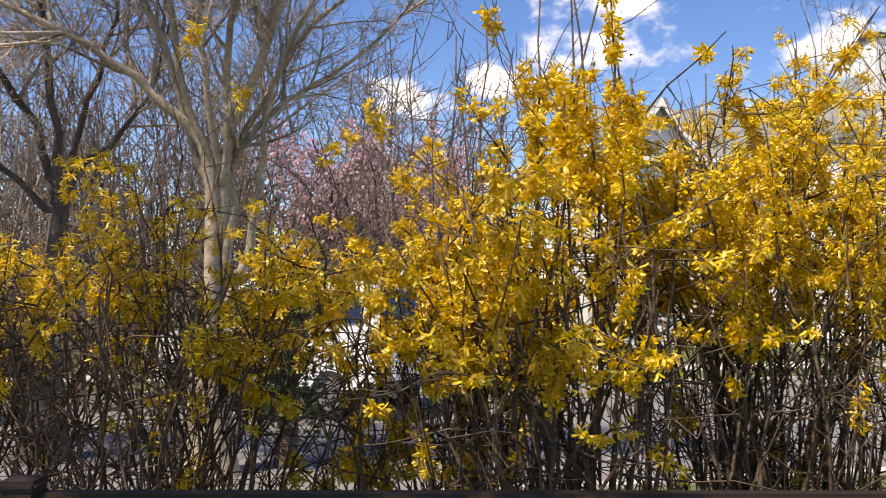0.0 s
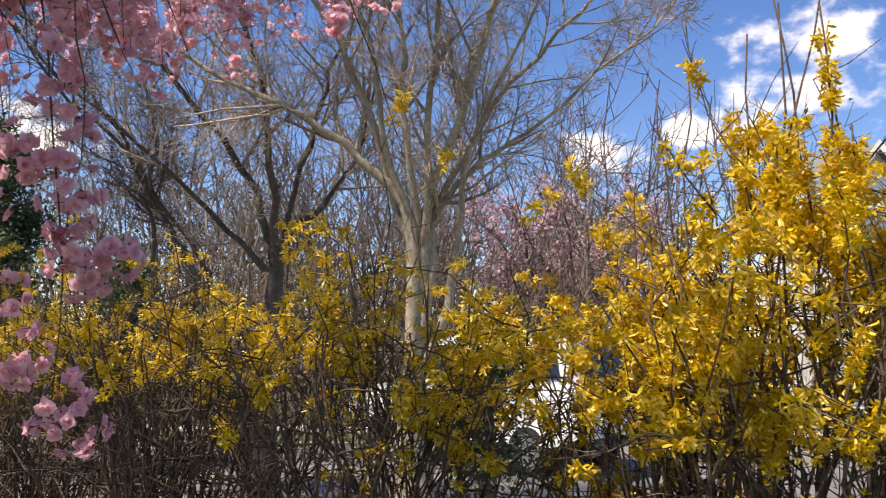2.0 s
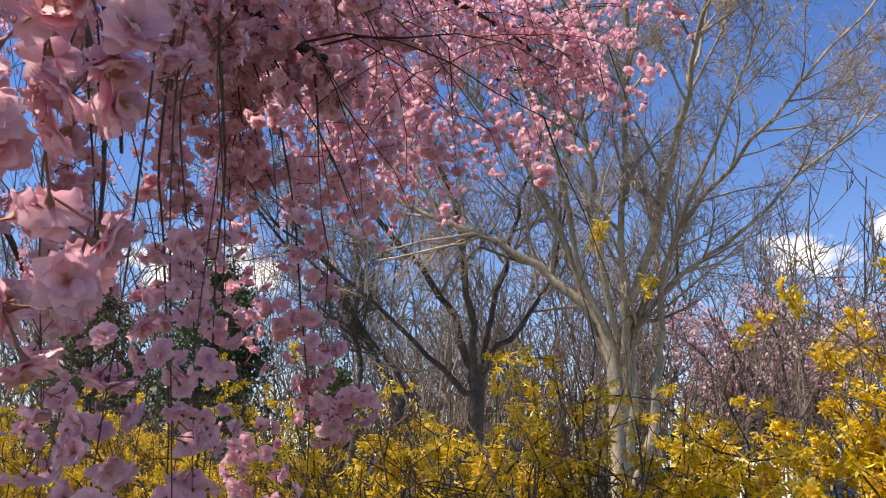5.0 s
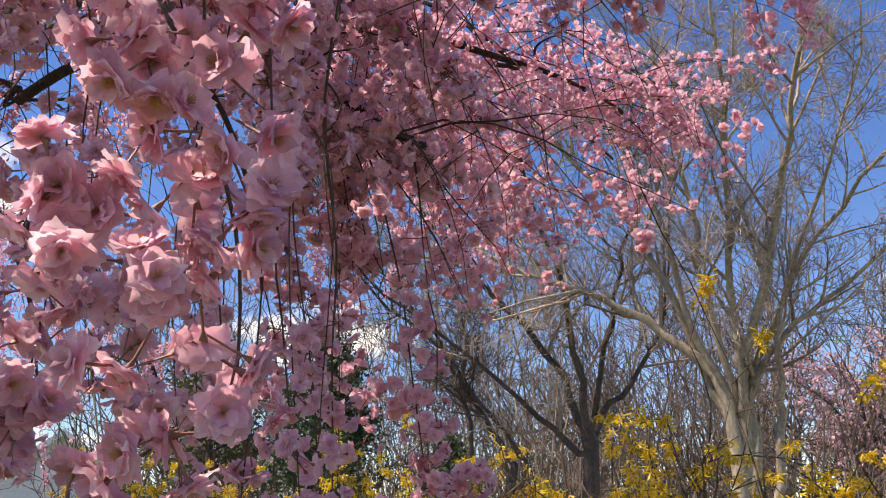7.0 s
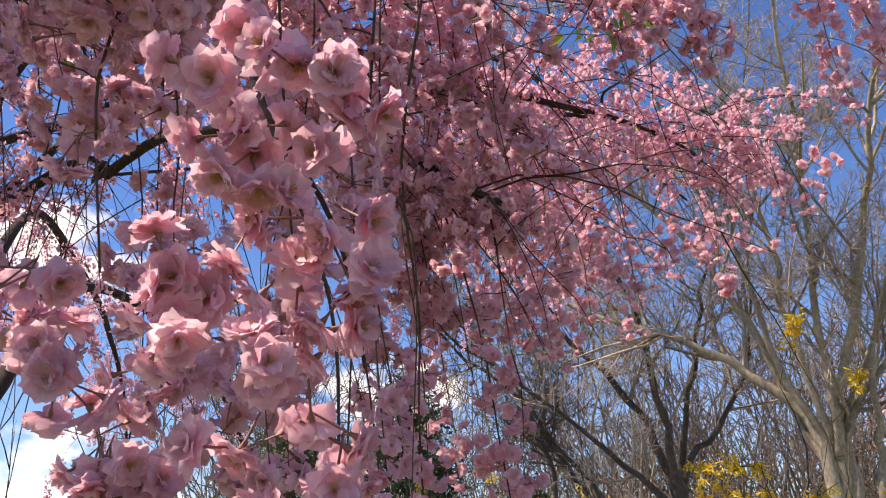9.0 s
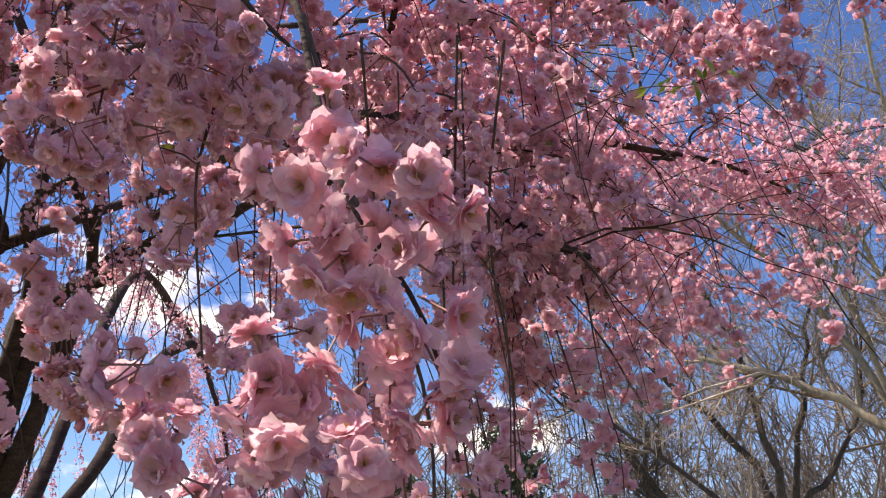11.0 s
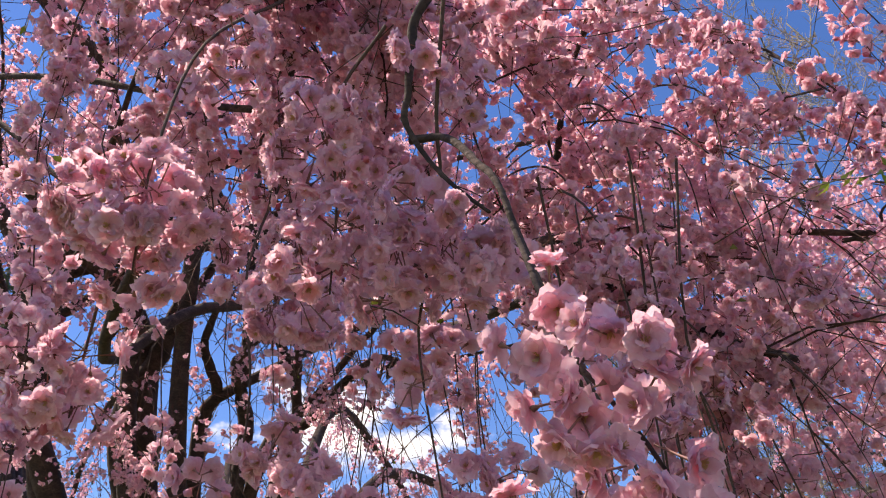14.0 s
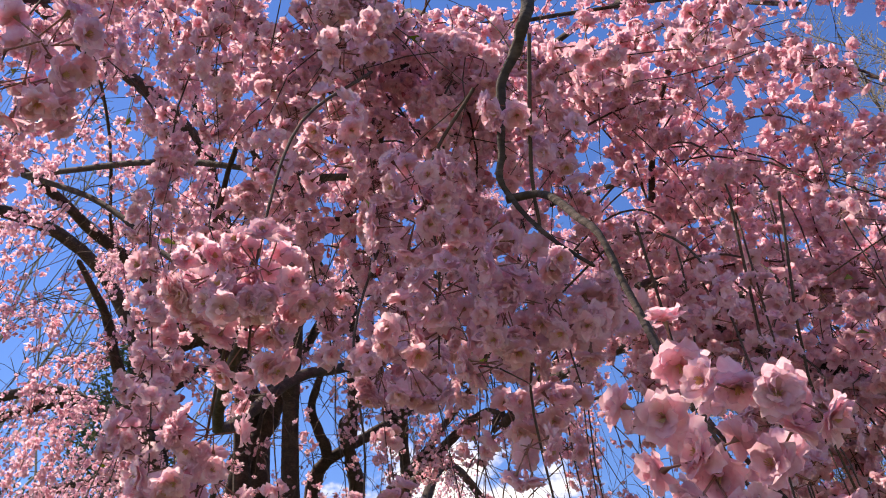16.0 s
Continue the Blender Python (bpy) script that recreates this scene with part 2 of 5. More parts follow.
def rings(heap):
    """Turns the waiting lines into tubes."""
    for (n, k, slot), lines in heap.waiting.items():
        pts = np.array([a for a, _ in lines])
        radii = np.array([b for _, b in lines])
        tan = unit(np.gradient(pts, axis=1))
        ref = np.where(np.abs(tan[:, :1, 2:]) < 0.8, np.array([0.31, 0.17, 0.94]), np.array([0.93, 0.29, 0.21]))
        a = unit(np.cross(tan, ref))
        b = np.cross(tan, a)
        ang = np.arange(k) * 2 * np.pi / k
        v = pts[:, :, None] + radii[:, :, None, None] * (np.cos(ang)[:, None] * a[:, :, None] + np.sin(ang)[:, None] * b[:, :, None])
        i, j = np.meshgrid(np.arange(n - 1), np.arange(k), indexing="ij")
        q = np.stack([i * k + j, i * k + (j + 1) % k, (i + 1) * k + (j + 1) % k, (i + 1) * k + j], -1).reshape(-1, 4)
        if k == 4:
            q = np.vstack([q, np.arange(n * k - 4, n * k)])
        off = (np.arange(len(lines)) * n * k)[:, None, None]
        heap.add(v, (q[None] + off).reshape(-1, 4), slot)
    heap.waiting = {}


def smooth_line(pts, n):
    """A Catmull-Rom curve of n points through the given ones."""
    p = np.asarray(pts, float)
    p = np.vstack([2 * p[0] - p[1], p, 2 * p[-1] - p[-2]])
    u = np.linspace(0, len(p) - 3 - 1e-6, n)
    i = u.astype(int)
    t = (u - i)[:, None]
    a, b, c, d = p[i], p[i + 1], p[i + 2], p[i + 3]
    return 0.5 * (2 * b + (c - a) * t + (2 * a - 5 * b + 4 * c - d) * t**2 + (3 * b - a - 3 * c + d) * t**3)


def pigment(v):
    """From 0 at the heart of a blossom to 1 at the rim of its petals."""
    return np.clip(np.hypot(v[:, 0], v[:, 1]) / 0.0135, 0, 0.999).astype(np.float32)


def scatter(heap, shape, rot, place, size):
    """Many turned and sized copies of a small shape, joined into the heap."""
    n = len(place)
    if not n:
        return
    v, parts = shape
    out = np.einsum("nij,kj->nki", rot * np.asarray(size)[:, None, None], v) + np.asarray(place)[:, None]
    base = heap.n
    heap.v.append(out.reshape(-1, 3).astype(np.float32))
    heap.tone.append(np.tile(pigment(v), n) if parts[0][1] == 0 and len(v) >= 28 else np.ones(n * len(v), np.float32))
    heap.n += n * len(v)
    off = (np.arange(n) * len(v) + base)[:, None, None]
    for faces, slot in parts:
        heap.more((faces[None] + off).reshape(-1, faces.shape[1]), slot)


def frames_for(axis, spin):
    """Turns that lay z along the axes, with the given spin about them."""
    z = unit(axis)
    ref = np.where(np.abs(z[:, 2:]) < 0.9, np.array([[0, 0, 1.0]]), np.array([[1.0, 0, 0]]))
    x = unit(np.cross(ref, z))
    y = np.cross(z, x)
    c, s = np.cos(spin)[:, None], np.sin(spin)[:, None]
    return np.stack([c * x + s * y, c * y - s * x, z], -1)


rng = np.random.default_rng(7)


def link(name, me, parent=None, label="", kind=""):
    ob = new(name, me)
    ob.parent = parent
    return tagged(ob, label, kind=kind)


def part(name, bm, material, parent, label=""):
    me = bpy.data.meshes.new(name)
    bm.to_mesh(me)
    bm.free()
    me.materials.append(material)
    return link(name, me, parent, label)


def thing(name, label, category, group="", at=(0, 0, 0), turn=0.0):
    ob = new(name)
    ob.empty_display_size = 0.2
    ob.matrix_world = pose(*at, 0, 0, turn)
    return tagged(ob, label, category, group)


def box(bm, lo, hi, bevel=0.0):
    """An axis-aligned block in a bmesh, bevelled where asked."""
    r = bmesh.ops.create_cube(bm, size=1.0)
    for v in r["verts"]:
        v.co = Vector([lo[i] + (v.co[i] + 0.5) * (hi[i] - lo[i]) for i in range(3)])
    if bevel:
        es = list({e for v in r["verts"] for e in v.link_edges})
        bmesh.ops.bevel(bm, geom=es, offset=bevel, segments=2, affect="EDGES")
    return bm


def block(name, lo, hi, material, parent, bevel=0.0, label=""):
    return part(name, box(bmesh.new(), lo, hi, bevel), material, parent, label)


# ---- ground, road and kerbs ----
def flat(name, corners, z, material, thick=0.0, label="", step=None):
    """A level sheet, or a slab where thick is set, of the setting."""
    bm = bmesh.new()
    top = [bm.verts.new((x, y, z)) for x, y in corners]
    bm.faces.new(top)
    if thick:
        low = [bm.verts.new((x, y, z - thick)) for x, y in corners]
        for i in range(len(top)):
            j = (i + 1) % len(top)
            bm.faces.new((top[i], low[i], low[j], top[j]))
    bmesh.ops.recalc_face_normals(bm, faces=bm.faces)
    if not thick and bm.faces[:][0].normal.z < 0:
        bmesh.ops.reverse_faces(bm, faces=bm.faces)
    ob = part(name, bm, material, None, label)
    return tagged(ob, kind="structure")


ROAD_TURN = math.atan2(3.4, 15.0)    # the street runs slightly away to the right
RX, RY = math.cos(ROAD_TURN), math.sin(ROAD_TURN)


def street(along, across):
    """A place by metres along the street and across it; across 0 is the far kerb."""
    return (-1.0 + RX * along - RY * across, 14.6 + RY * along + RX * across)


flat("ground", [(-1500, -1500), (1500, -1500), (1500, 1500), (-1500, 1500)], -0.12, LAWN, label="wide spring lawn around the street")
flat("road", [street(-90, -7.6), street(90, -7.6), street(90, 0), street(-90, 0)], -0.1, ASPHALT, label="sunlit pale grey asphalt street")
for s, a, b in (("far", 0.0, 0.16), ("near", -7.76, -7.6)):
    flat("kerb_" + s, [street(-90, a), street(90, a), street(90, b), street(-90, b)], 0.03, CONCRETE, 0.2, label="low concrete kerb along the street")
flat("verge_far", [street(-90, 0.16), street(90, 0.16), street(90, 1.9), street(-90, 1.9)], 0.012, LAWN, 0.14, label="strip of grass between kerb and pavement")
flat("pavement", [street(-90, 1.9), street(90, 1.9), street(90, 3.3), street(-90, 3.3)], 0.022, CONCRETE, 0.15, label="pale concrete pavement across the street")
flat("lawn_far", [street(-90, 3.3), street(90, 3.3), street(90, 60), street(-90, 60)], 0.014, LAWN, 0.14, label="front lawns across the street")
flat("yard", [street(-90, -60), street(90, -60), street(90, -7.76), street(-90, -7.76)], 0.0, LAWN, 0.14, label="lawn on the near side of the street")
flat("planting_bed", [(-9, 1.35), (4.2, 1.35), (4.2, 4.3), (-1.5, 4.9), (-9, 6.4)], 0.012, SOIL, 0.02, label="bed of dark leaf litter below the hedge")


# ---- trees ----
def limb_line(p, d, length, bend, lift, n=6):
    """A wandering line from p that heads along d and turns up (or down) as it goes."""
    pts, d = [np.array(p, float)], unit(d)
    for _ in range(n):
        d = unit(d + rng.normal(0, bend, 3) + np.array([0, 0, lift]))
        pts.append(pts[-1] + d * length / n)
    return np.array(pts), d


def sprout(heap, line, r0, level, depth, length, count, spread, lift, start=0.2, thin=0.0025, slot=0, k=4, bend=0.13, grow=0.62, hold=0.55):
    """Side branches along a line, and theirs in turn."""
    n = len(line)
    for _ in range(count):
        u = start + (1 - start) * rng.random() ** 0.8
        i = min(n - 2, int(u * (n - 1)))
        p = line[i] + (line[i + 1] - line[i]) * rng.random()
        along = unit(line[i + 1] - line[i])
        side = unit(np.cross(along, rng.normal(0, 1, 3)))
        d = unit(along * (1 - spread) + side * spread)
        ln = length * (0.55 + 0.75 * rng.random()) * (1.15 - 0.6 * u)
        r = max(thin, r0 * (1.05 - 0.75 * u) * 0.4)
        pts, _ = limb_line(p, d, ln, bend, lift, 5 if level < depth else 3)
        tube(heap, pts, np.linspace(r, max(thin * 0.6, r * 0.28), len(pts)), k if r > 0.012 else 3, slot)
        if level < depth:
            sprout(heap, pts, r, level + 1, depth, ln * hold, max(2, int(count * grow)), spread, lift, 0.15, thin, slot, 3, bend, grow, hold)


def bare_tree(name, label, stems, radius, bark, twig_material, base, extend=2.2, count=7, depth=3, length=1.7, lift=0.10, spread=0.5, thin=0.0034, category="tree", bend=0.10, grow=0.62, hold=0.55):
    """A leafless tree: a short trunk, stems along given lines that carry on upwards, and fine branches."""
    root = thing(name, label, category)
    root.location = (base[0], base[1], 0)
    shift = np.array([base[0], base[1], 0.0])
    h = Heap()
    foot = np.array([base[0], base[1], 0]) + np.array([0.0, 0.0, min(1.15, 0.35 * min(s[0][2] for s in stems) + 0.2)])
    pts = smooth_line([(0, 0, -0.15), (0.02, 0.0, 0.25), *( [((foot - shift) * 0.5).tolist()] ), (foot - shift).tolist()], 9)
    rr = np.linspace(radius * 1.25, radius * 0.95, 9)
    rr[0] *= 1.5
    rr[1] *= 1.15
    tube(h, pts, rr, 10)
    link("trunk", h.mesh("trunk", [bark]), root)
    fine = Heap()
    for s in stems:
        line = smooth_line([tuple(foot - (0, 0, 0.12)), *s], 16) - shift
        d = unit(line[-1] - line[-3])
        more, _ = limb_line(line[-1], d, extend, 0.08, lift, 6)
        line = np.vstack([line, more[1:]])
        line[1:] += rng.normal(0, 0.022, (len(line) - 1, 3))
        r = radius * (0.28 + 0.18 * rng.random())
        h = Heap()
        tube(h, line, r * (1 - 0.9 * np.linspace(0, 1, len(line)) ** 0.6), 7)
        link("limb", h.mesh("limb", [bark]), root)
        sprout(fine, line, r * 0.9, 1, depth, length, count, spread, lift, 0.36, thin, bend=bend, grow=grow, hold=hold)
    link("fine_branching", fine.mesh("fine_branching", [twig_material]), root, kind="stuff")
    return root


MAPLE_STEMS = [
    [(-2.10, 8.29, 2.45), (-2.06, 8.17, 2.77), (-1.98, 7.92, 3.68), (-1.78, 7.49, 4.81), (-1.62, 7.00, 5.67)],
    [(-2.15, 8.28, 2.45), (-2.21, 8.22, 2.84), (-2.42, 8.03, 3.51), (-2.51, 7.70, 4.53), (-2.69, 7.38, 5.13), (-2.75, 7.06, 5.69)],
    [(-2.20, 8.27, 2.45), (-2.35, 8.28, 2.80), (-2.53, 8.22, 3.38), (-2.83, 7.94, 4.35), (-3.07, 7.74, 4.91), (-3.49, 7.39, 5.50)],
    [(-2.15, 8.27, 2.56), (-2.15, 8.18, 2.89), (-2.24, 7.94, 3.70), (-2.20, 7.61, 4.63), (-2.14, 7.25, 5.33)],
]
MAPLE_STEMS += [
    [(-2.06, 8.29, 2.56), (-2.00, 8.30, 2.96), (-1.53, 8.27, 3.78), (-1.00, 8.19, 4.45), (-0.28, 8.04, 5.09)],
    [(-2.08, 8.26, 2.78), (-2.02, 8.13, 3.10), (-1.68, 7.95, 3.82), (-1.33, 7.63, 4.69), (-1.04, 7.23, 5.45)],
    [(-2.06, 8.28, 2.67), (-1.99, 8.26, 2.95), (-1.65, 8.26, 3.33), (-1.05, 8.30, 3.75)],
    [(-2.22, 8.22, 2.78), (-2.54, 8.14, 3.30), (-3.07, 7.94, 3.77), (-3.51, 7.78, 4.01), (-4.15, 7.48, 4.29)],
    [(-1.80, 8.36, 2.45), (-1.72, 8.29, 2.83), (-1.68, 8.17, 3.31), (-1.36, 7.98, 4.08), (-0.87, 7.71, 4.88)]]
DARK_STEMS = [
    [(-3.88, 8.76, 2.29), (-3.84, 8.64, 2.72), (-3.83, 8.45, 3.32), (-3.82, 8.17, 4.08), (-3.90, 7.73, 4.90), (-3.83, 7.30, 5.64)],
    [(-3.85, 8.76, 2.42), (-3.81, 8.74, 2.79), (-3.63, 8.68, 3.54), (-3.33, 8.59, 4.34), (-3.09, 8.49, 4.87)],
    [(-3.91, 8.74, 2.42), (-3.99, 8.75, 2.80), (-4.28, 8.58, 3.57), (-4.81, 8.18, 4.37), (-5.19, 7.80, 5.02)],
    [(-3.91, 8.75, 2.29), (-4.06, 8.61, 2.47), (-4.31, 8.40, 2.83), (-4.80, 7.98, 3.42), (-5.24, 7.52, 3.86)],
    [(-3.88, 8.74, 2.54), (-3.49, 8.87, 3.11), (-3.12, 8.96, 3.56), (-2.98, 8.95, 4.00)]]
LEANING_STEMS = [
    [(-5.01, 9.22, 2.21), (-4.96, 9.12, 2.54), (-5.36, 8.69, 3.25), (-5.72, 8.09, 4.24), (-6.08, 7.47, 4.89)],
    [(-5.50, 8.94, 2.20), (-5.47, 8.91, 2.74), (-5.54, 8.78, 3.27), (-5.42, 8.74, 3.81), (-5.44, 8.47, 4.65)],
    [(-5.07, 9.19, 2.21), (-5.17, 9.20, 2.55), (-5.44, 9.09, 3.03), (-5.84, 8.78, 3.85), (-6.34, 8.39, 4.37)]]
bare_tree("maple_tree", "bare grey-barked maple with many upright stems behind the hedge", MAPLE_STEMS, 0.20, MAPLE_BARK, MAPLE_TWIG, (-2.2, 8.2), 2.5, 22, 3, 1.35, 0.09, 0.56, thin=0.0032, bend=0.09, grow=0.6, hold=0.5)
bare_tree("bare_tree", "leafless dark-barked tree with a fan of branches", DARK_STEMS, 0.20, DARK_BARK, MAPLE_TWIG, (-4.1, 8.9), 3.0, 27, 3, 1.25, 0.10, 0.6, bend=0.11, grow=0.5, hold=0.52)
bare_tree("bare_tree", "leafless dark tree with leaning stems behind the hedge", LEANING_STEMS, 0.17, DARK_BARK, DARK_BARK, (-5.8, 8.9), 3.0, 27, 3, 1.25, 0.10, 0.6, bend=0.11, grow=0.5, hold=0.52)


def wild_tree(x, y, height, radius, stems, bark, label, depth=3, count=7):
    lines = []
    for i in range(stems):
        a = rng.random() * 6.28
        top = height * (0.55 + 0.2 * rng.random())
        out = height * (0.08 + 0.16 * rng.random())
        lines.append([(x, y, height * 0.12), (x + out * 0.25 * math.cos(a), y + out * 0.25 * math.sin(a), height * 0.3),
                      (x + out * math.cos(a), y + out * math.sin(a), top)])
    return bare_tree("bare_tree", label, lines, radius, bark, BRUSH, (x, y), height * 0.3, count, depth, height * 0.22, 0.08, thin=0.007)


for x, y, hgt, s in ((-13.5, 15.5, 9.0, 6), (-9.5, 20.5, 8.0, 6), (-5.2, 21.5, 7.5, 6), (-2.2, 23.0, 7.0, 5), (-17.0, 13.0, 8.0, 5), (9.6, 19.5, 9.5, 5), (-16.0, 22.0, 9.0, 5), (11.6, 20.5, 8.6, 4), (-7.5, 14.5, 6.0, 6), (-11.0, 13.6, 6.5, 6), (-1.2, 18.8, 5.2, 6), (-14.2, 10.5, 7.0, 6), (-19.5, 16.5, 8.0, 5), (-9.3, 0.2, 10.5, 7), (-10.2, 2.6, 6.0, 5), (-9.2, -1.8, 11.0, 7)):
    wild_tree(x, y, hgt, 0.13, s, MAPLE_BARK, "leafless grey-brown tree with a fan of fine twigs")


def thicket(name, label, centre, size, count, stout=1.0, twigs=6):
    """A tangle of thin bare shoots, too many to tell apart."""
    h = Heap()
    for _ in range(count):
        p = np.array([centre[0] + rng.normal(0, size[0]), centre[1] + rng.normal(0, size[1]), 0.0])
        top = size[2] * (0.5 + 0.6 * rng.random())
        line, _ = limb_line(p, (rng.normal(0, 0.3), rng.normal(0, 0.3), 1), top, 0.12, 0.06, 6)
        tube(h, line, np.linspace(0.03 * stout, 0.010 * stout, 7), 3)
        sprout(h, line, 0.02 * stout, 1, 2, top * 0.34, twigs, 0.5, 0.08, 0.15, 0.010 * stout)
    ob = link(name, h.mesh(name, [BRUSH]), None, label, "stuff")
    return tagged(ob, category="brushwood")


thicket("brushwood", "tangle of bare brown shoots beyond the hedge", (-9.8, 17.2), (4.2, 0.7, 5.2), 110)
thicket("brushwood", "far grey-brown wood of bare trees", (-8.5, 26.0), (6.5, 1.6, 9.0), 200, 1.6, 8)
thicket("brushwood", "stand of bare grey-brown trees beyond the hedge end", (-14.8, 13.5), (1.5, 0.7, 7.6), 75, 1.3)
thicket("brushwood", "low tangle of bare brown shoots beyond the hedge", (-6.2, 12.6), (2.6, 0.6, 3.2), 80)
thicket("brushwood", "tangle of bare brown shoots below the far trees", (-4.2, 19.8), (2.4, 0.6, 5.6), 90, 1.0, 7)


def leaf_shape(wide=0.4, curl=0.15):
    v = np.array([[0, 0, 0], [-wide / 2, 0.45, curl], [wide / 2, 0.45, curl], [0, 1, 0]], float)
    return v, [(np.array([[0, 2, 1], [1, 2, 3]]), 0)]


def evergreen(x, y, height, wide, label, count, leaf=None):
    root = thing("evergreen_tree", label, "tree", at=(x, y, 0))
    h = Heap()
    tube(h, [(0, 0, -0.1), (0.03, 0.02, height * 0.4), (0, 0, height * 0.93)], [0.13, 0.09, 0.02], 7)
    link("trunk", h.mesh("trunk", [DARK_BARK]), root)
    h = Heap()
    tips = []
    for i in range(120):
        u = rng.random()
        a = rng.random() * 6.28
        r = wide * (1 - u) ** 0.6 * (0.7 + 0.45 * rng.random())
        z = 0.3 + (height - 0.3) * u
        line = smooth_line([(0, 0, z * 0.95), (r * 0.55 * math.cos(a), r * 0.55 * math.sin(a), z + 0.05), (r * math.cos(a), r * math.sin(a), z - 0.06 + 0.25 * rng.random())], 6)
        tube(h, line, np.linspace(0.02, 0.004, 6), 3)
        tips.append(line)
    link("inner_wood", h.mesh("inner_wood", [DARK_BARK]), root, kind="stuff")
    h = Heap()
    place = np.concatenate([t[2:][rng.integers(0, 4, count // 120)] + rng.normal(0, 0.11, (count // 120, 3)) for t in tips])
    axis = rng.normal(0, 1, (len(place), 3))
    scatter(h, leaf_shape(0.45), frames_for(axis, rng.random(len(place)) * 6.28), place, 0.05 + 0.06 * rng.random(len(place)))
    link("foliage", h.mesh("foliage", [leaf or NEEDLE]), root, "evergreen foliage", "stuff")


evergreen(-8.6, 9.9, 4.6, 1.3, "dense dark green evergreen beyond the hedge", 17000)
evergreen(-11.5, 0.4, 8.2, 2.0, "tall dark evergreen beyond the cherry tree", 15000)
evergreen(-10.8, 9.6, 4.3, 2.1, "broad olive-green evergreen beyond the hedge", 14000, OLIVE)
evergreen(-7.0, 10.8, 2.9, 0.8, "small dark green evergreen beyond the hedge", 5000)
evergreen(-1.55, 8.6, 1.75, 0.5, "small round evergreen bush beside the street", 2600)


# ---- houses ----
def wall_slab(bm, pts, thick):
    """A flat wall outline, given as corners, made thick."""
    f = bm.faces.new([bm.verts.new(p) for p in pts])
    r = bmesh.ops.extrude_face_region(bm, geom=[f])
    for v in (g for g in r["geom"] if isinstance(g, bmesh.types.BMVert)):
        v.co += Vector(thick)
    bmesh.ops.recalc_face_normals(bm, faces=bm.faces)


def house_window(parent, x, y, z, w, h):
    """A sash window in the front face, which lies at y and looks towards -y."""
    win = block("window", (x - w / 2 - 0.09, y - 0.05, z - 0.09), (x + w / 2 + 0.09, y - 0.005, z), TRIM, parent, label="white sash window")
    block("frame", (x - w / 2 - 0.09, y - 0.05, z), (x - w / 2, y - 0.005, z + h), TRIM, win)
    block("frame", (x + w / 2, y - 0.05, z), (x + w / 2 + 0.09, y - 0.005, z + h), TRIM, win)
    block("frame", (x - w / 2 - 0.09, y - 0.05, z + h), (x + w / 2 + 0.09, y - 0.005, z + h + 0.1), TRIM, win)
    block("glazing_bar", (x - w / 2, y - 0.04, z + h / 2 - 0.025), (x + w / 2, y - 0.008, z + h / 2 + 0.025), TRIM, win)
    block("glazing_bar", (x - 0.02, y - 0.038, z), (x + 0.02, y - 0.01, z + h), TRIM, win)
    for lo, hi in ((z, z + h / 2), (z + h / 2, z + h)):
        block("pane", (x - w / 2, y - 0.02, lo), (x + w / 2, y - 0.006, hi), PANE, win, label="dark glass pane")


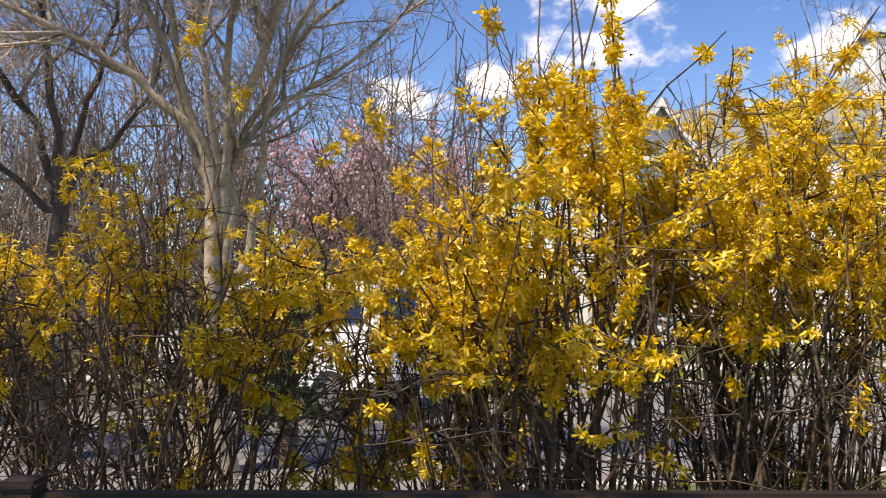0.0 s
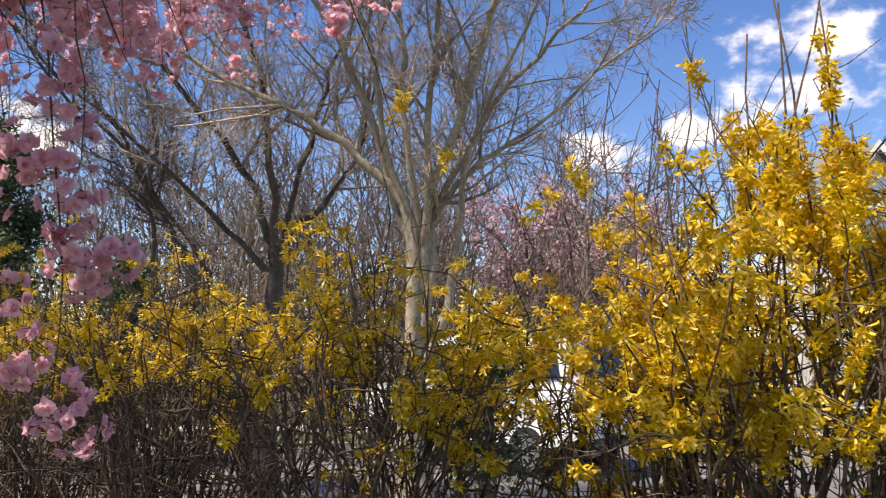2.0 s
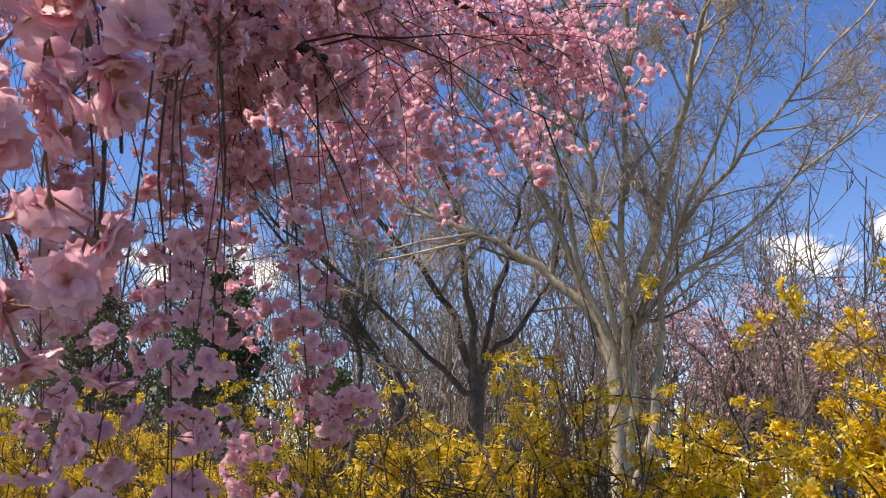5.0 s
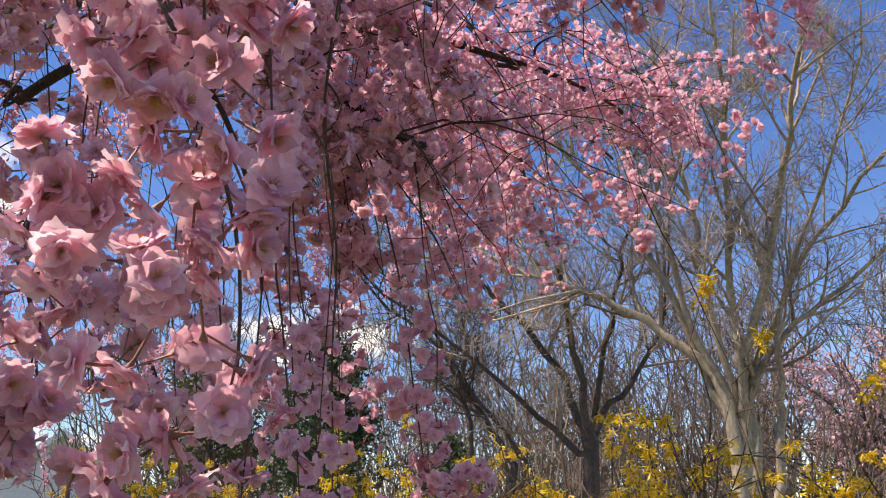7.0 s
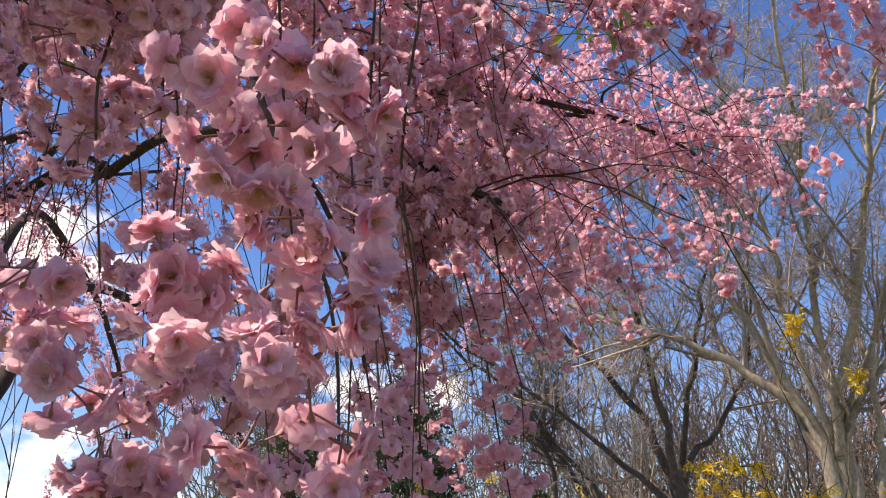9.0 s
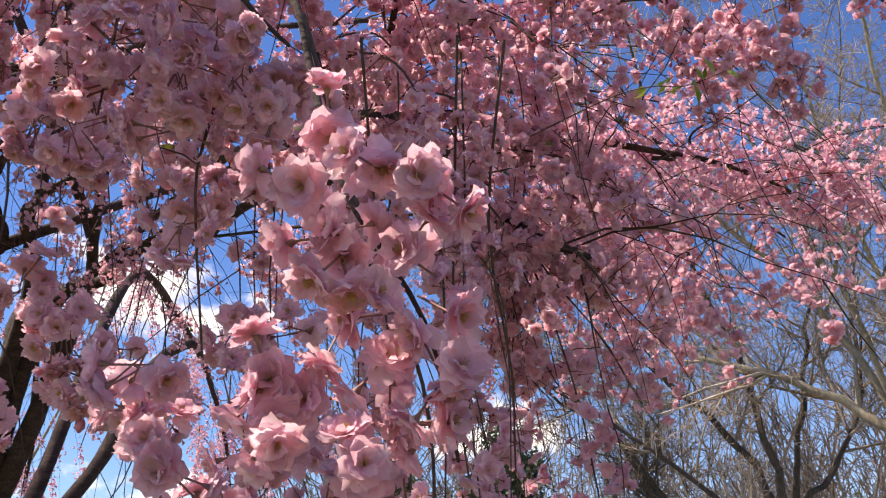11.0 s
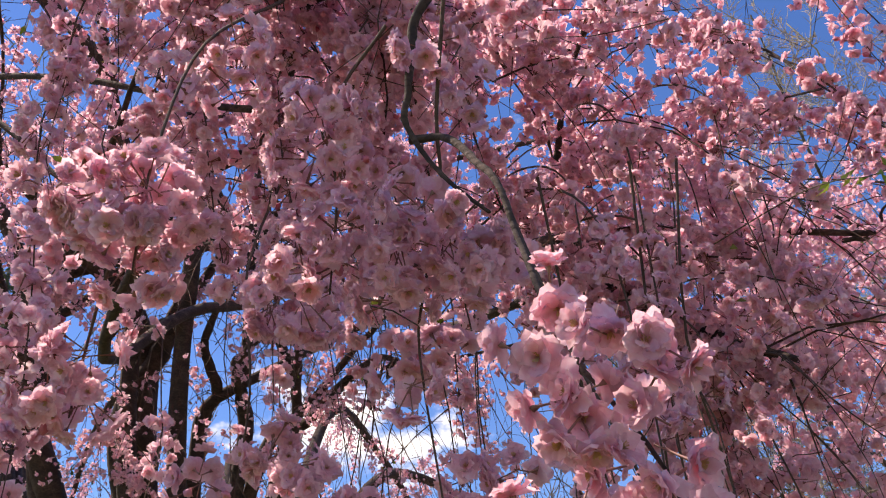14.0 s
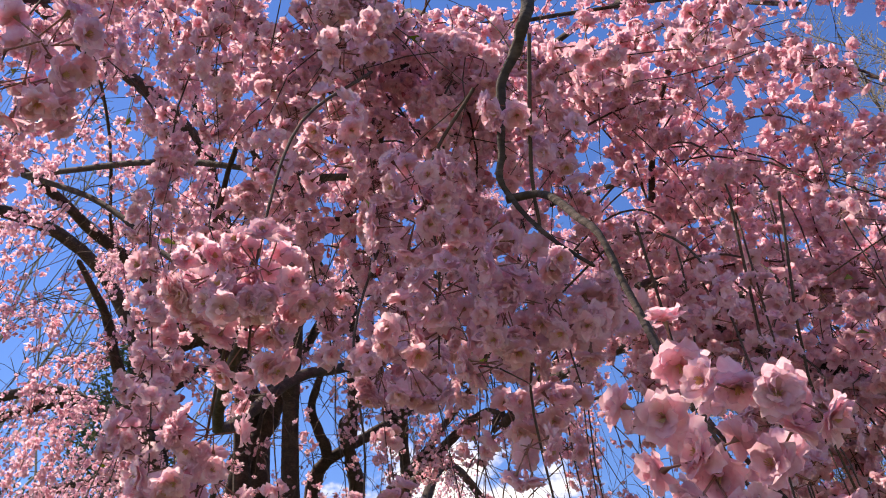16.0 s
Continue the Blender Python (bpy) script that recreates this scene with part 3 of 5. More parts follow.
def gable_house(label, at, turn, w, d, eave, ridge, gable_front, windows, chimney=None):
    """A white clapboard house; the front looks towards -y before it is turned."""
    root = thing("house", label, "house", at=at, turn=turn)
    if gable_front:
        front = [(-w / 2, 0, 0), (w / 2, 0, 0), (w / 2, 0, eave), (0, 0, ridge), (-w / 2, 0, eave)]
        side = [(0, 0, 0), (0, d, 0), (0, d, eave), (0, 0, eave)]
    else:
        front = [(-w / 2, 0, 0), (w / 2, 0, 0), (w / 2, 0, eave), (-w / 2, 0, eave)]
        side = [(0, 0, 0), (0, d, 0), (0, d, eave), (0, d / 2, ridge), (0, 0, eave)]
    for y in (0.0, d - 0.2):
        bm = bmesh.new()
        wall_slab(bm, [(p[0], p[1] + y, p[2]) for p in front], (0, 0.2, 0))
        part("wall", bm, SIDING, root, "white clapboard wall")
    for x in (-w / 2 + 0.003, w / 2 - 0.203):
        bm = bmesh.new()
        wall_slab(bm, [(p[0] + x, 0.203 + p[1] * (d - 0.406) / d, p[2] - (0.01 if p[2] else 0)) for p in side], (0.2, 0, 0))
        part("wall", bm, SIDING, root, "white clapboard wall")
    # Lapped boards, proud of the front.
    h = Heap()
    z = 0.2
    while z < (ridge if gable_front else eave) - 0.1:
        half = w / 2 if z < eave else w / 2 * (ridge - z) / (ridge - eave)
        v = [(-half, -0.004, z), (half, -0.004, z), (half, -0.022, z - 0.115), (-half, -0.022, z - 0.115), (-half, -0.001, z - 0.117), (half, -0.001, z - 0.117)]
        h.add(v, [[0, 3, 2, 1], [3, 4, 5, 2]])
        z += 0.12
    link("siding", h.mesh("siding", [SIDING], False), root, "lapped white boards", "stuff")
    over = 0.35
    for s in (-1, 1):
        bm = bmesh.new()
        if gable_front:
            k = (ridge - eave) / (w / 2)
            wall_slab(bm, [(0, -over, ridge + 0.02), (s * (w / 2 + over), -over, eave - k * over + 0.02), (s * (w / 2 + over), d + over, eave - k * over + 0.02), (0, d + over, ridge + 0.02)], (0, 0, 0.16))
        else:
            k = (ridge - eave) / (d / 2)
            y1 = -over if s < 0 else d + over
            wall_slab(bm, [(-w / 2 - over, d / 2, ridge + 0.02), (-w / 2 - over, y1, eave - k * over + 0.02), (w / 2 + over, y1, eave - k * over + 0.02), (w / 2 + over, d / 2, ridge + 0.02)], (0, 0, 0.16))
        part("roof", bm, SHINGLE, root, "grey-green shingle roof slope")
    if gable_front:
        for s in (-1, 1):
            bm = bmesh.new()
            k = (ridge - eave) / (w / 2)
            wall_slab(bm, [(0, -over - 0.04, ridge + 0.2), (s * (w / 2 + over), -over - 0.04, eave - k * over + 0.2), (s * (w / 2 + over), -over - 0.04, eave - k * over - 0.06), (0, -over - 0.04, ridge - 0.06)], (0, 0.035, 0))
            part("bargeboard", bm, TRIM, root)
    else:
        block("gutter", (-w / 2 - over, -over - 0.12, eave - 0.2), (w / 2 + over, -over - 0.01, eave - 0.06), TRIM, root)
    for x, z, ww, hh in windows:
        house_window(root, x, -0.022, z, ww, hh)
    if chimney:
        bm = box(bmesh.new(), (chimney[0] - 0.35, chimney[1] - 0.3, eave), (chimney[0] + 0.35, chimney[1] + 0.3, chimney[2]))
        stack = part("chimney", bm, SIDING, root)
        block("cap", (chimney[0] - 0.42, chimney[1] - 0.37, chimney[2]), (chimney[0] + 0.42, chimney[1] + 0.37, chimney[2] + 0.14), PLASTIC, stack)
    return root


gable_house("white clapboard house with a grey-green roof and eaves", (9.6, 26.2, 0), 8, 8.4, 8.0, 5.7, 7.9, False,
            [(-3.0, 3.5, 0.9, 1.5), (-1.0, 3.5, 0.9, 1.5), (1.2, 3.5, 0.9, 1.5), (-3.0, 0.9, 0.9, 1.5), (-0.8, 0.9, 0.9, 1.5), (1.4, 0.9, 0.9, 1.5)])
gable_house("white front wing of a house with a steep gable", (6.4, 25.6, 0), 8, 2.6, 2.4, 5.5, 7.2, True, [(-0.6, 3.4, 0.7, 1.4), (0.6, 3.4, 0.7, 1.4), (0, 0.9, 0.9, 1.5)])
gable_house("tall white clapboard house with a chimney", (14.6, 24.2, 0), 14, 6.2, 8.0, 6.2, 8.6, True,
            [(-1.6, 3.6, 0.9, 1.5), (1.4, 3.6, 0.9, 1.5), (-1.6, 0.9, 0.9, 1.5), (1.4, 0.9, 0.9, 1.5)], (-1.6, 1.2, 9.0))
gable_house("white clapboard house behind a pink cherry tree", (-2.6, 32.0, 0), -4, 5.4, 8.0, 4.4, 7.2, True,
            [(-1.2, 3.2, 0.9, 1.4), (1.2, 3.2, 0.9, 1.4), (-1.2, 0.8, 0.9, 1.4), (1.2, 0.8, 0.9, 1.4)])
gable_house("low white house with a pale gable, far off", (-32.5, 21.5, 0), 56, 6.0, 8.0, 3.6, 5.8, True, [(-1.3, 1.0, 0.9, 1.3), (1.3, 1.0, 0.9, 1.3)])
gable_house("low white house with a grey roof, far off", (-28.0, 29.0, 0), 46, 8.0, 7.0, 3.2, 5.4, False, [(-2.3, 1.0, 0.9, 1.3), (0, 1.0, 0.9, 1.3), (2.3, 1.0, 0.9, 1.3)])


# ---- the parked car ----
def parked_suv(at, turn):
    """A white sport utility vehicle; its nose points along +x before it is turned."""
    root = thing("suv", "white sport utility vehicle parked beside the far kerb", "car", at=at, turn=turn)
    half = 0.92

    def loft(profile, widths, name, material, label=""):
        bm = bmesh.new()
        rings = []
        for y in (-1, -0.86, 0.86, 1):
            ring = []
            for (x, z), wd in zip(profile, widths):
                pull = 0.05 if abs(y) == 1 else 0.0
                ring.append(bm.verts.new((x * (1 - pull * 0.3), y * wd, z + (0.02 if not pull else 0))))
            rings.append(ring)
        n = len(profile)
        for a, b in zip(rings, rings[1:]):
            for i in range(n):
                bm.faces.new((a[i], a[(i + 1) % n], b[(i + 1) % n], b[i]))
        bm.faces.new(rings[0][::-1])
        bm.faces.new(rings[-1])
        bmesh.ops.recalc_face_normals(bm, faces=bm.faces)
        ob = part(name, bm, material, root, label)
        return ob

    body = loft([(-2.25, 0.45), (-2.33, 0.75), (-2.27, 1.10), (-2.18, 1.18), (1.1, 1.08), (2.0, 0.95), (2.3, 0.78), (2.32, 0.45), (1.9, 0.32), (-1.9, 0.32)],
                [half * 0.98, half, half, half * 0.97, half * 0.97, half * 0.93, half * 0.9, half * 0.92, half, half], "body", CAR_PAINT)
    loft([(-2.16, 1.14), (-1.98, 1.68), (-1.6, 1.77), (0.2, 1.77), (0.45, 1.69), (1.15, 1.05)], [half * 0.95, half * 0.80, half * 0.76, half * 0.76, half * 0.8, half * 0.93], "cabin", CAR_PAINT)

    def panel(name, pts, material, off, label="", parent=None):
        bm = bmesh.new()
        wall_slab(bm, pts, off)
        return part(name, bm, material, parent or body, label)

    for s in (-1, 1):
        y0, y1 = s * half * 0.952, s * half * 0.815
        for name, a, b, c, d in (("side_window", -1.95, -1.35, -1.42, -1.78), ("side_window", -1.22, -0.35, -0.35, -1.27), ("side_window", -0.22, 0.82, 0.36, -0.22)):
            panel(name, [(a, y0, 1.2), (b, y0, 1.2), (c, y1, 1.64), (d, y1, 1.64)], CAR_GLASS, (0, s * 0.012, 0.004), "dark tinted glass")
        for x in (-1.42, 1.42):
            wheel = thing("wheel", "", "")
            wheel.parent = root
            wheel.location = (x, s * 0.80, 0.25)
            bm = bmesh.new()
            bmesh.ops.create_cone(bm, cap_ends=True, segments=28, radius1=0.35, radius2=0.35, depth=0.23, matrix=Matrix.Rotation(math.pi / 2, 4, "X"))
            bmesh.ops.bevel(bm, geom=[e for e in bm.edges if len(e.link_faces) == 2 and e.calc_face_angle(0) > 1], offset=0.04, segments=2, affect="EDGES")
            part("tyre", bm, RUBBER, wheel)
            bm = bmesh.new()
            bmesh.ops.create_cone(bm, cap_ends=True, segments=10, radius1=0.23, radius2=0.2, depth=0.246, matrix=Matrix.Rotation(math.pi / 2, 4, "X"))
            part("rim", bm, ALLOY, wheel)
        panel("tail_light", [(-2.32, s * 0.58, 0.98), (-2.32, s * 0.935, 0.94), (-2.22, s * 0.90, 1.20), (-2.22, s * 0.70, 1.20)], RED_LENS, (-0.03, 0, 0), "red tail light")
        block("roof_rail", (-1.7, s * 0.62 - 0.02, 1.785), (0.1, s * 0.62 + 0.02, 1.83), PLASTIC, body, 0.008)
        block("mirror", (0.72, s * 0.94 - 0.1, 1.05), (0.9, s * 0.94 + 0.1, 1.2), CAR_PAINT, body, 0.04)
    panel("rear_window", [(-2.16, -0.72, 1.22), (-2.16, 0.72, 1.22), (-2.0, 0.64, 1.64), (-2.0, -0.64, 1.64)], CAR_GLASS, (-0.03, 0, 0.01), "dark rear window")
    block("bumper", (-2.42, -0.86, 0.46), (-2.2, 0.86, 0.68), CAR_PAINT, body, 0.05)
    block("bumper_skirt", (-2.40, -0.80, 0.32), (-2.2, 0.80, 0.455), PLASTIC, body, 0.03, "dark plastic skirt")
    block("number_plate", (-2.355, -0.16, 0.78), (-2.325, 0.16, 0.92), PLASTIC, body, 0.004, "number plate with unreadable bars")
    return root


parked_suv((-2.3, 13.2, -0.1 + 0.1), 150)


# ---- flowers ----
def rounded_petal(length, width, rows, cols, cup, notch, ruffle, base=0.15):
    """A petal that lies along +y and rises along z: points and faces on a small grid."""
    v = []
    for i in range(rows + 1):
        u = i / rows
        w = width * max(base, math.sqrt(max(0.0, 1 - ((u - 0.60) / 0.62) ** 2)))
        for j in range(cols + 1):
            s = 2 * j / cols - 1
            y = length * u - (notch * length * (1 - abs(s)) ** 2 if i == rows else 0) - 0.30 * length * s * s * u * u + rng.normal(0, ruffle) * (i == rows)
            z = cup * length * u * u + 0.14 * width * s * s * u + rng.normal(0, ruffle) * u * u
            v.append((s * w / 2, y, z))
    f = [[i * (cols + 1) + j, i * (cols + 1) + j + 1, (i + 1) * (cols + 1) + j + 1, (i + 1) * (cols + 1) + j] for i in range(rows) for j in range(cols)]
    return np.array(v), np.array(f)


def ring_of(petals):
    """Lays (points, faces, turn, tilt, lift) petals round the z axis."""
    vs, fs, n = [], [], 0
    for v, f, turn, tilt, lift in petals:
        c, s = math.cos(tilt), math.sin(tilt)
        v = v @ np.array([[1, 0, 0], [0, c, s], [0, -s, c]])
        c, s = math.cos(turn), math.sin(turn)
        v = v @ np.array([[c, s, 0], [-s, c, 0], [0, 0, 1]]) + np.array([0, 0, lift])
        vs.append(v)
        fs.append(f + n)
        n += len(v)
    return np.concatenate(vs), np.concatenate(fs)


def stalk(length, r, k=3):
    h = Heap()
    tube(h, [(0, 0, -0.001), (0.0005, 0.0005, -0.22 * length), (0.004, 0.0, -length)], [r * 4.0, r * 1.3, r], k)
    rings(h)
    return np.concatenate(h.v), np.concatenate(h.f[4])


def cherry_flower(detail):
    """A semi-double pink blossom about 34 mm across, open towards +z, on its stalk."""
    petals = []
    if detail == 2:
        for n, tilt, ln, lift in ((7, 0.04, 0.0175, 0.0), (6, 0.22, 0.0162, 0.0006), (5, 0.55, 0.0120, 0.0010)):
            for i in range(n):
                petals.append((*rounded_petal(ln * (0.9 + 0.2 * rng.random()), ln * 0.76, 4, 4, 0.05, 0.17, 0.0010), 6.283 * (i + 0.5 * (lift > 0)) / n + rng.normal(0, 0.2), tilt + rng.normal(0, 0.24), lift))
    elif detail == 1:
        for n, tilt, ln in ((6, 0.05, 0.0178), (5, 0.42, 0.0155), (3, 0.95, 0.0120)):
            for i in range(n):
                petals.append((*rounded_petal(ln * (0.9 + 0.2 * rng.random()), ln * 0.82, 2, 2, 0.06, 0.14, 0.0016), 6.283 * (i + 0.5 * (tilt > 0.3)) / n + rng.normal(0, 0.2), tilt + rng.normal(0, 0.22), 0.0))
    else:
        for n, tilt, ln in ((5, 0.15, 0.0190), (3, 0.75, 0.0165)):
            for i in range(n):
                petals.append((*rounded_petal(ln, ln * 0.90, 2, 1, 0.12, 0.0, 0.0026), 6.283 * (i + 0.5 * (tilt > 0.3)) / n + rng.normal(0, 0.25), tilt + rng.normal(0, 0.3), 0.0))
    if detail < 0:
        petals = [(*rounded_petal(0.0195, 0.0165, 1, 1, 0.1, 0.0, 0.0030, 0.35), 6.283 * i / 7 * 1.6 + rng.normal(0, 0.25), 0.15 + 0.11 * i + rng.normal(0, 0.25), 0.0) for i in range(7)]
    v, f = ring_of(petals)
    parts, n = [(f, 0)], len(v)
    vs = [v]
    if detail == 2:
        for i in range(16):
            a, r = 6.283 * i / 16 + rng.normal(0, 0.2), 0.0008 + 0.0026 * rng.random()
            p = np.array([[0.0003, 0, 0], [-0.0003, 0, 0], [r * math.cos(a) - 0.0005, r * math.sin(a), 0.0055], [r * math.cos(a) + 0.0005, r * math.sin(a) + 0.0003, 0.0060]])
            vs.append(p)
            parts.append((np.array([[0, 1, 2, 3]]) + n, 1))
            n += 4
    if detail > 0:
        sv, sf = stalk(0.03, 0.0007)
        vs.append(sv)
        parts.append((sf + n, 2))
    return np.concatenate(vs), parts


def cherry_bud():
    """A closed bud, deep pink, that hangs on its stalk."""
    h = Heap()
    tube(h, [(0, 0, -0.002), (0, 0, 0.003), (0, 0, 0.008), (0, 0, 0.0125)], [0.0015, 0.0042, 0.0046, 0.0012], 4)
    rings(h)
    v, f = np.concatenate(h.v), np.concatenate(h.f[4])
    sv, sf = stalk(0.028, 0.0007)
    return np.concatenate([v, sv]), [(f, 1), (sf + len(v), 2)]


def forsythia_flower(detail):
    """Four long narrow yellow petals that nod forward from a short tube."""
    petals = []
    for i in range(4):
        ln = 0.025 * (0.85 + 0.3 * rng.random())
        v, f = rounded_petal(ln, 0.0060, 2 if detail else 1, 1, -0.18, 0.0, 0.0012, 0.55)
        petals.append((v, f, 1.571 * i + rng.normal(0, 0.22), 0.85 + rng.normal(0, 0.30), 0.004))
    v, f = ring_of(petals)
    return v, [(f, 0)]


CHERRY_FULL = [cherry_flower(2) for _ in range(6)]
CHERRY_MID = [cherry_flower(1) for _ in range(6)]
CHERRY_FAR = [cherry_flower(0) for _ in range(6)]
CHERRY_TINY = [cherry_flower(-1) for _ in range(6)]
CHERRY_BUD = cherry_bud()
GOLD_FULL = [forsythia_flower(1) for _ in range(6)]
GOLD_FAR = [forsythia_flower(0) for _ in range(6)]
SPRIG = leaf_shape(0.38, 0.2)


# ---- the weeping cherry ----
TRUNK = np.array([-4.95, 1.25, 0.0])
# Lines of the limbs that show, with the radius at their lower end.
BOUGHS = [
    (0.085, [(-4.20, 0.65, 3.30), (-3.98, 0.69, 3.61), (-3.75, 0.72, 3.85), (-3.56, 0.70, 4.03), (-3.37, 0.66, 4.18)]),
    (0.060, [(-4.29, 0.25, 3.22), (-4.09, 0.11, 3.50), (-3.90, -0.03, 3.68), (-3.67, -0.16, 3.89), (-3.47, -0.33, 4.03)]),
    (0.075, [(-4.08, 0.66, 3.58), (-3.84, 0.41, 3.80), (-3.65, 0.19, 3.90), (-3.25, -0.22, 4.00), (-2.89, -0.58, 3.95)]),
    (0.075, [(-4.18, 0.12, 3.54), (-3.96, 0.17, 3.75), (-3.59, 0.16, 3.99), (-3.28, 0.19, 4.25), (-2.77, -0.05, 4.55)]),
    (0.055, [(-4.04, 0.94, 3.25), (-3.87, 0.99, 3.43), (-3.72, 0.89, 3.65), (-3.50, 0.93, 3.95)]),
    (0.055, [(-3.96, 1.13, 3.28), (-3.79, 1.07, 3.47), (-3.63, 1.04, 3.57), (-3.35, 1.14, 3.72)]),
]
BOUGHS += [
    (0.045, [(-3.88, 1.38, 3.25), (-3.68, 1.29, 3.52), (-3.48, 1.22, 3.72), (-3.2, 1.25, 3.95)]),
    (0.046, [(-3.95, 1.26, 3.20), (-3.71, 1.34, 3.27), (-3.46, 1.41, 3.36), (-3.23, 1.48, 3.39), (-3.06, 1.53, 3.31)]),
    (0.042, [(-3.90, 1.36, 3.23), (-3.64, 1.37, 3.37), (-3.34, 1.42, 3.51), (-3.0, 1.43, 3.55)]),
    (0.034, [(-3.85, 0.57, 3.62), (-3.54, 0.70, 3.62), (-3.21, 0.89, 3.56)]),
    (0.034, [(-3.33, 0.67, 4.08), (-3.11, 0.56, 4.30), (-2.93, 0.48, 4.45)]),
]
# Thinner branches: the limb end they spring from, then the line that shows.
CARRIED = [
    (0.026, (-2.62, 1.2, 3.35), [(-1.21, 0.87, 2.73), (-1.09, 0.90, 2.57), (-1.00, 0.92, 2.46), (-0.86, 0.97, 2.34), (-0.72, 0.95, 2.24)]),
    (0.022, (-2.32, 1.46, 3.2), [(-1.37, 1.59, 3.05), (-1.23, 1.82, 3.06), (-1.09, 2.04, 3.04), (-0.97, 2.14, 2.98), (-0.86, 2.23, 2.89)]),
    (0.008, (-1.15, 1.96, 3.03), [(-1.09, 2.04, 3.04), (-1.04, 2.03, 3.10), (-0.97, 2.05, 3.12)]),
]
CARRIED += [
    (0.024, (-2.5, 0.2, 2.85), [(-1.83, 0.18, 2.99), (-1.65, 0.29, 3.06), (-1.53, 0.30, 3.07), (-1.40, 0.27, 3.10), (-1.18, 0.30, 3.07)]),
    (0.011, (-2.1, 0.0, 3.15), [(-1.74, 0.03, 3.31), (-1.58, 0.07, 3.31), (-1.45, 0.12, 3.29), (-1.34, 0.19, 3.24), (-1.27, 0.26, 3.14)]),
    (0.011, (-1.40, 0.25, 3.0), [(-1.20, 0.23, 3.07), (-1.09, 0.25, 3.06), (-1.02, 0.28, 3.01), (-0.95, 0.31, 2.94), (-0.93, 0.33, 2.85)]),
]
CARRIED += [
    (0.0085, (-0.60, 0.22, 2.72), [(-0.49, 0.13, 2.47), (-0.51, 0.12, 2.42), (-0.53, 0.11, 2.37), (-0.54, 0.11, 2.30), (-0.55, 0.12, 2.24), (-0.50, 0.17, 2.14)]),
    (0.0045, (-0.55, 0.12, 2.24), [(-0.52, 0.14, 2.23), (-0.48, 0.14, 2.18), (-0.44, 0.14, 2.12), (-0.42, 0.14, 2.05), (-0.39, 0.13, 1.99), (-0.35, 0.12, 1.92), (-0.32, 0.15, 1.85), (-0.32, 0.17, 1.77)]),
    (0.014, (-1.5, 1.1, 2.95), [(-1.25, 0.93, 2.89), (-1.14, 0.88, 3.01), (-1.06, 0.85, 3.06), (-0.96, 0.82, 3.11), (-0.84, 0.82, 3.16)]),
]
CARRIED += [
    (0.010, (-3.46, 1.23, 3.93), [(-2.6, 1.9, 4.1), (-1.7, 2.3, 3.75), (-1.0, 2.5, 3.3), (-0.75, 2.6, 2.9)]),
    (0.010, (-3.06, 1.53, 3.31), [(-2.1, 1.7, 3.65), (-1.4, 1.8, 3.5), (-0.8, 1.8, 3.15)]),
    (0.010, (-3.04, 0.55, 4.35), [(-2.2, 0.9, 4.0), (-1.4, 1.1, 3.6), (-0.8, 1.1, 3.1), (-0.62, 1.1, 2.8)]),
]
CARRIED += [
    (0.010, (-3.0, 1.43, 3.55), [(-2.1, 0.7, 3.7), (-1.4, 0.6, 3.3), (-0.95, 0.55, 2.85)]),
    (0.010, (-3.25, -0.22, 4.00), [(-2.4, -0.3, 3.8), (-1.6, -0.4, 3.5), (-1.0, -0.35, 3.1)]),
    (0.010, (-3.06, 1.53, 3.31), [(-1.9, 1.6, 3.0), (-1.5, 1.9, 2.9), (-1.2, 2.1, 2.6)]),
    (0.012, (-2.93, 0.48, 4.45), [(-2.0, 0.6, 4.15), (-1.2, 1.0, 3.75), (-0.6, 1.5, 3.35), (-0.35, 1.8, 3.0)]),
    (0.010, (-3.2, 1.25, 3.95), [(-2.4, 2.0, 3.8), (-1.7, 2.5, 3.5), (-1.1, 2.75, 3.1)]),
]


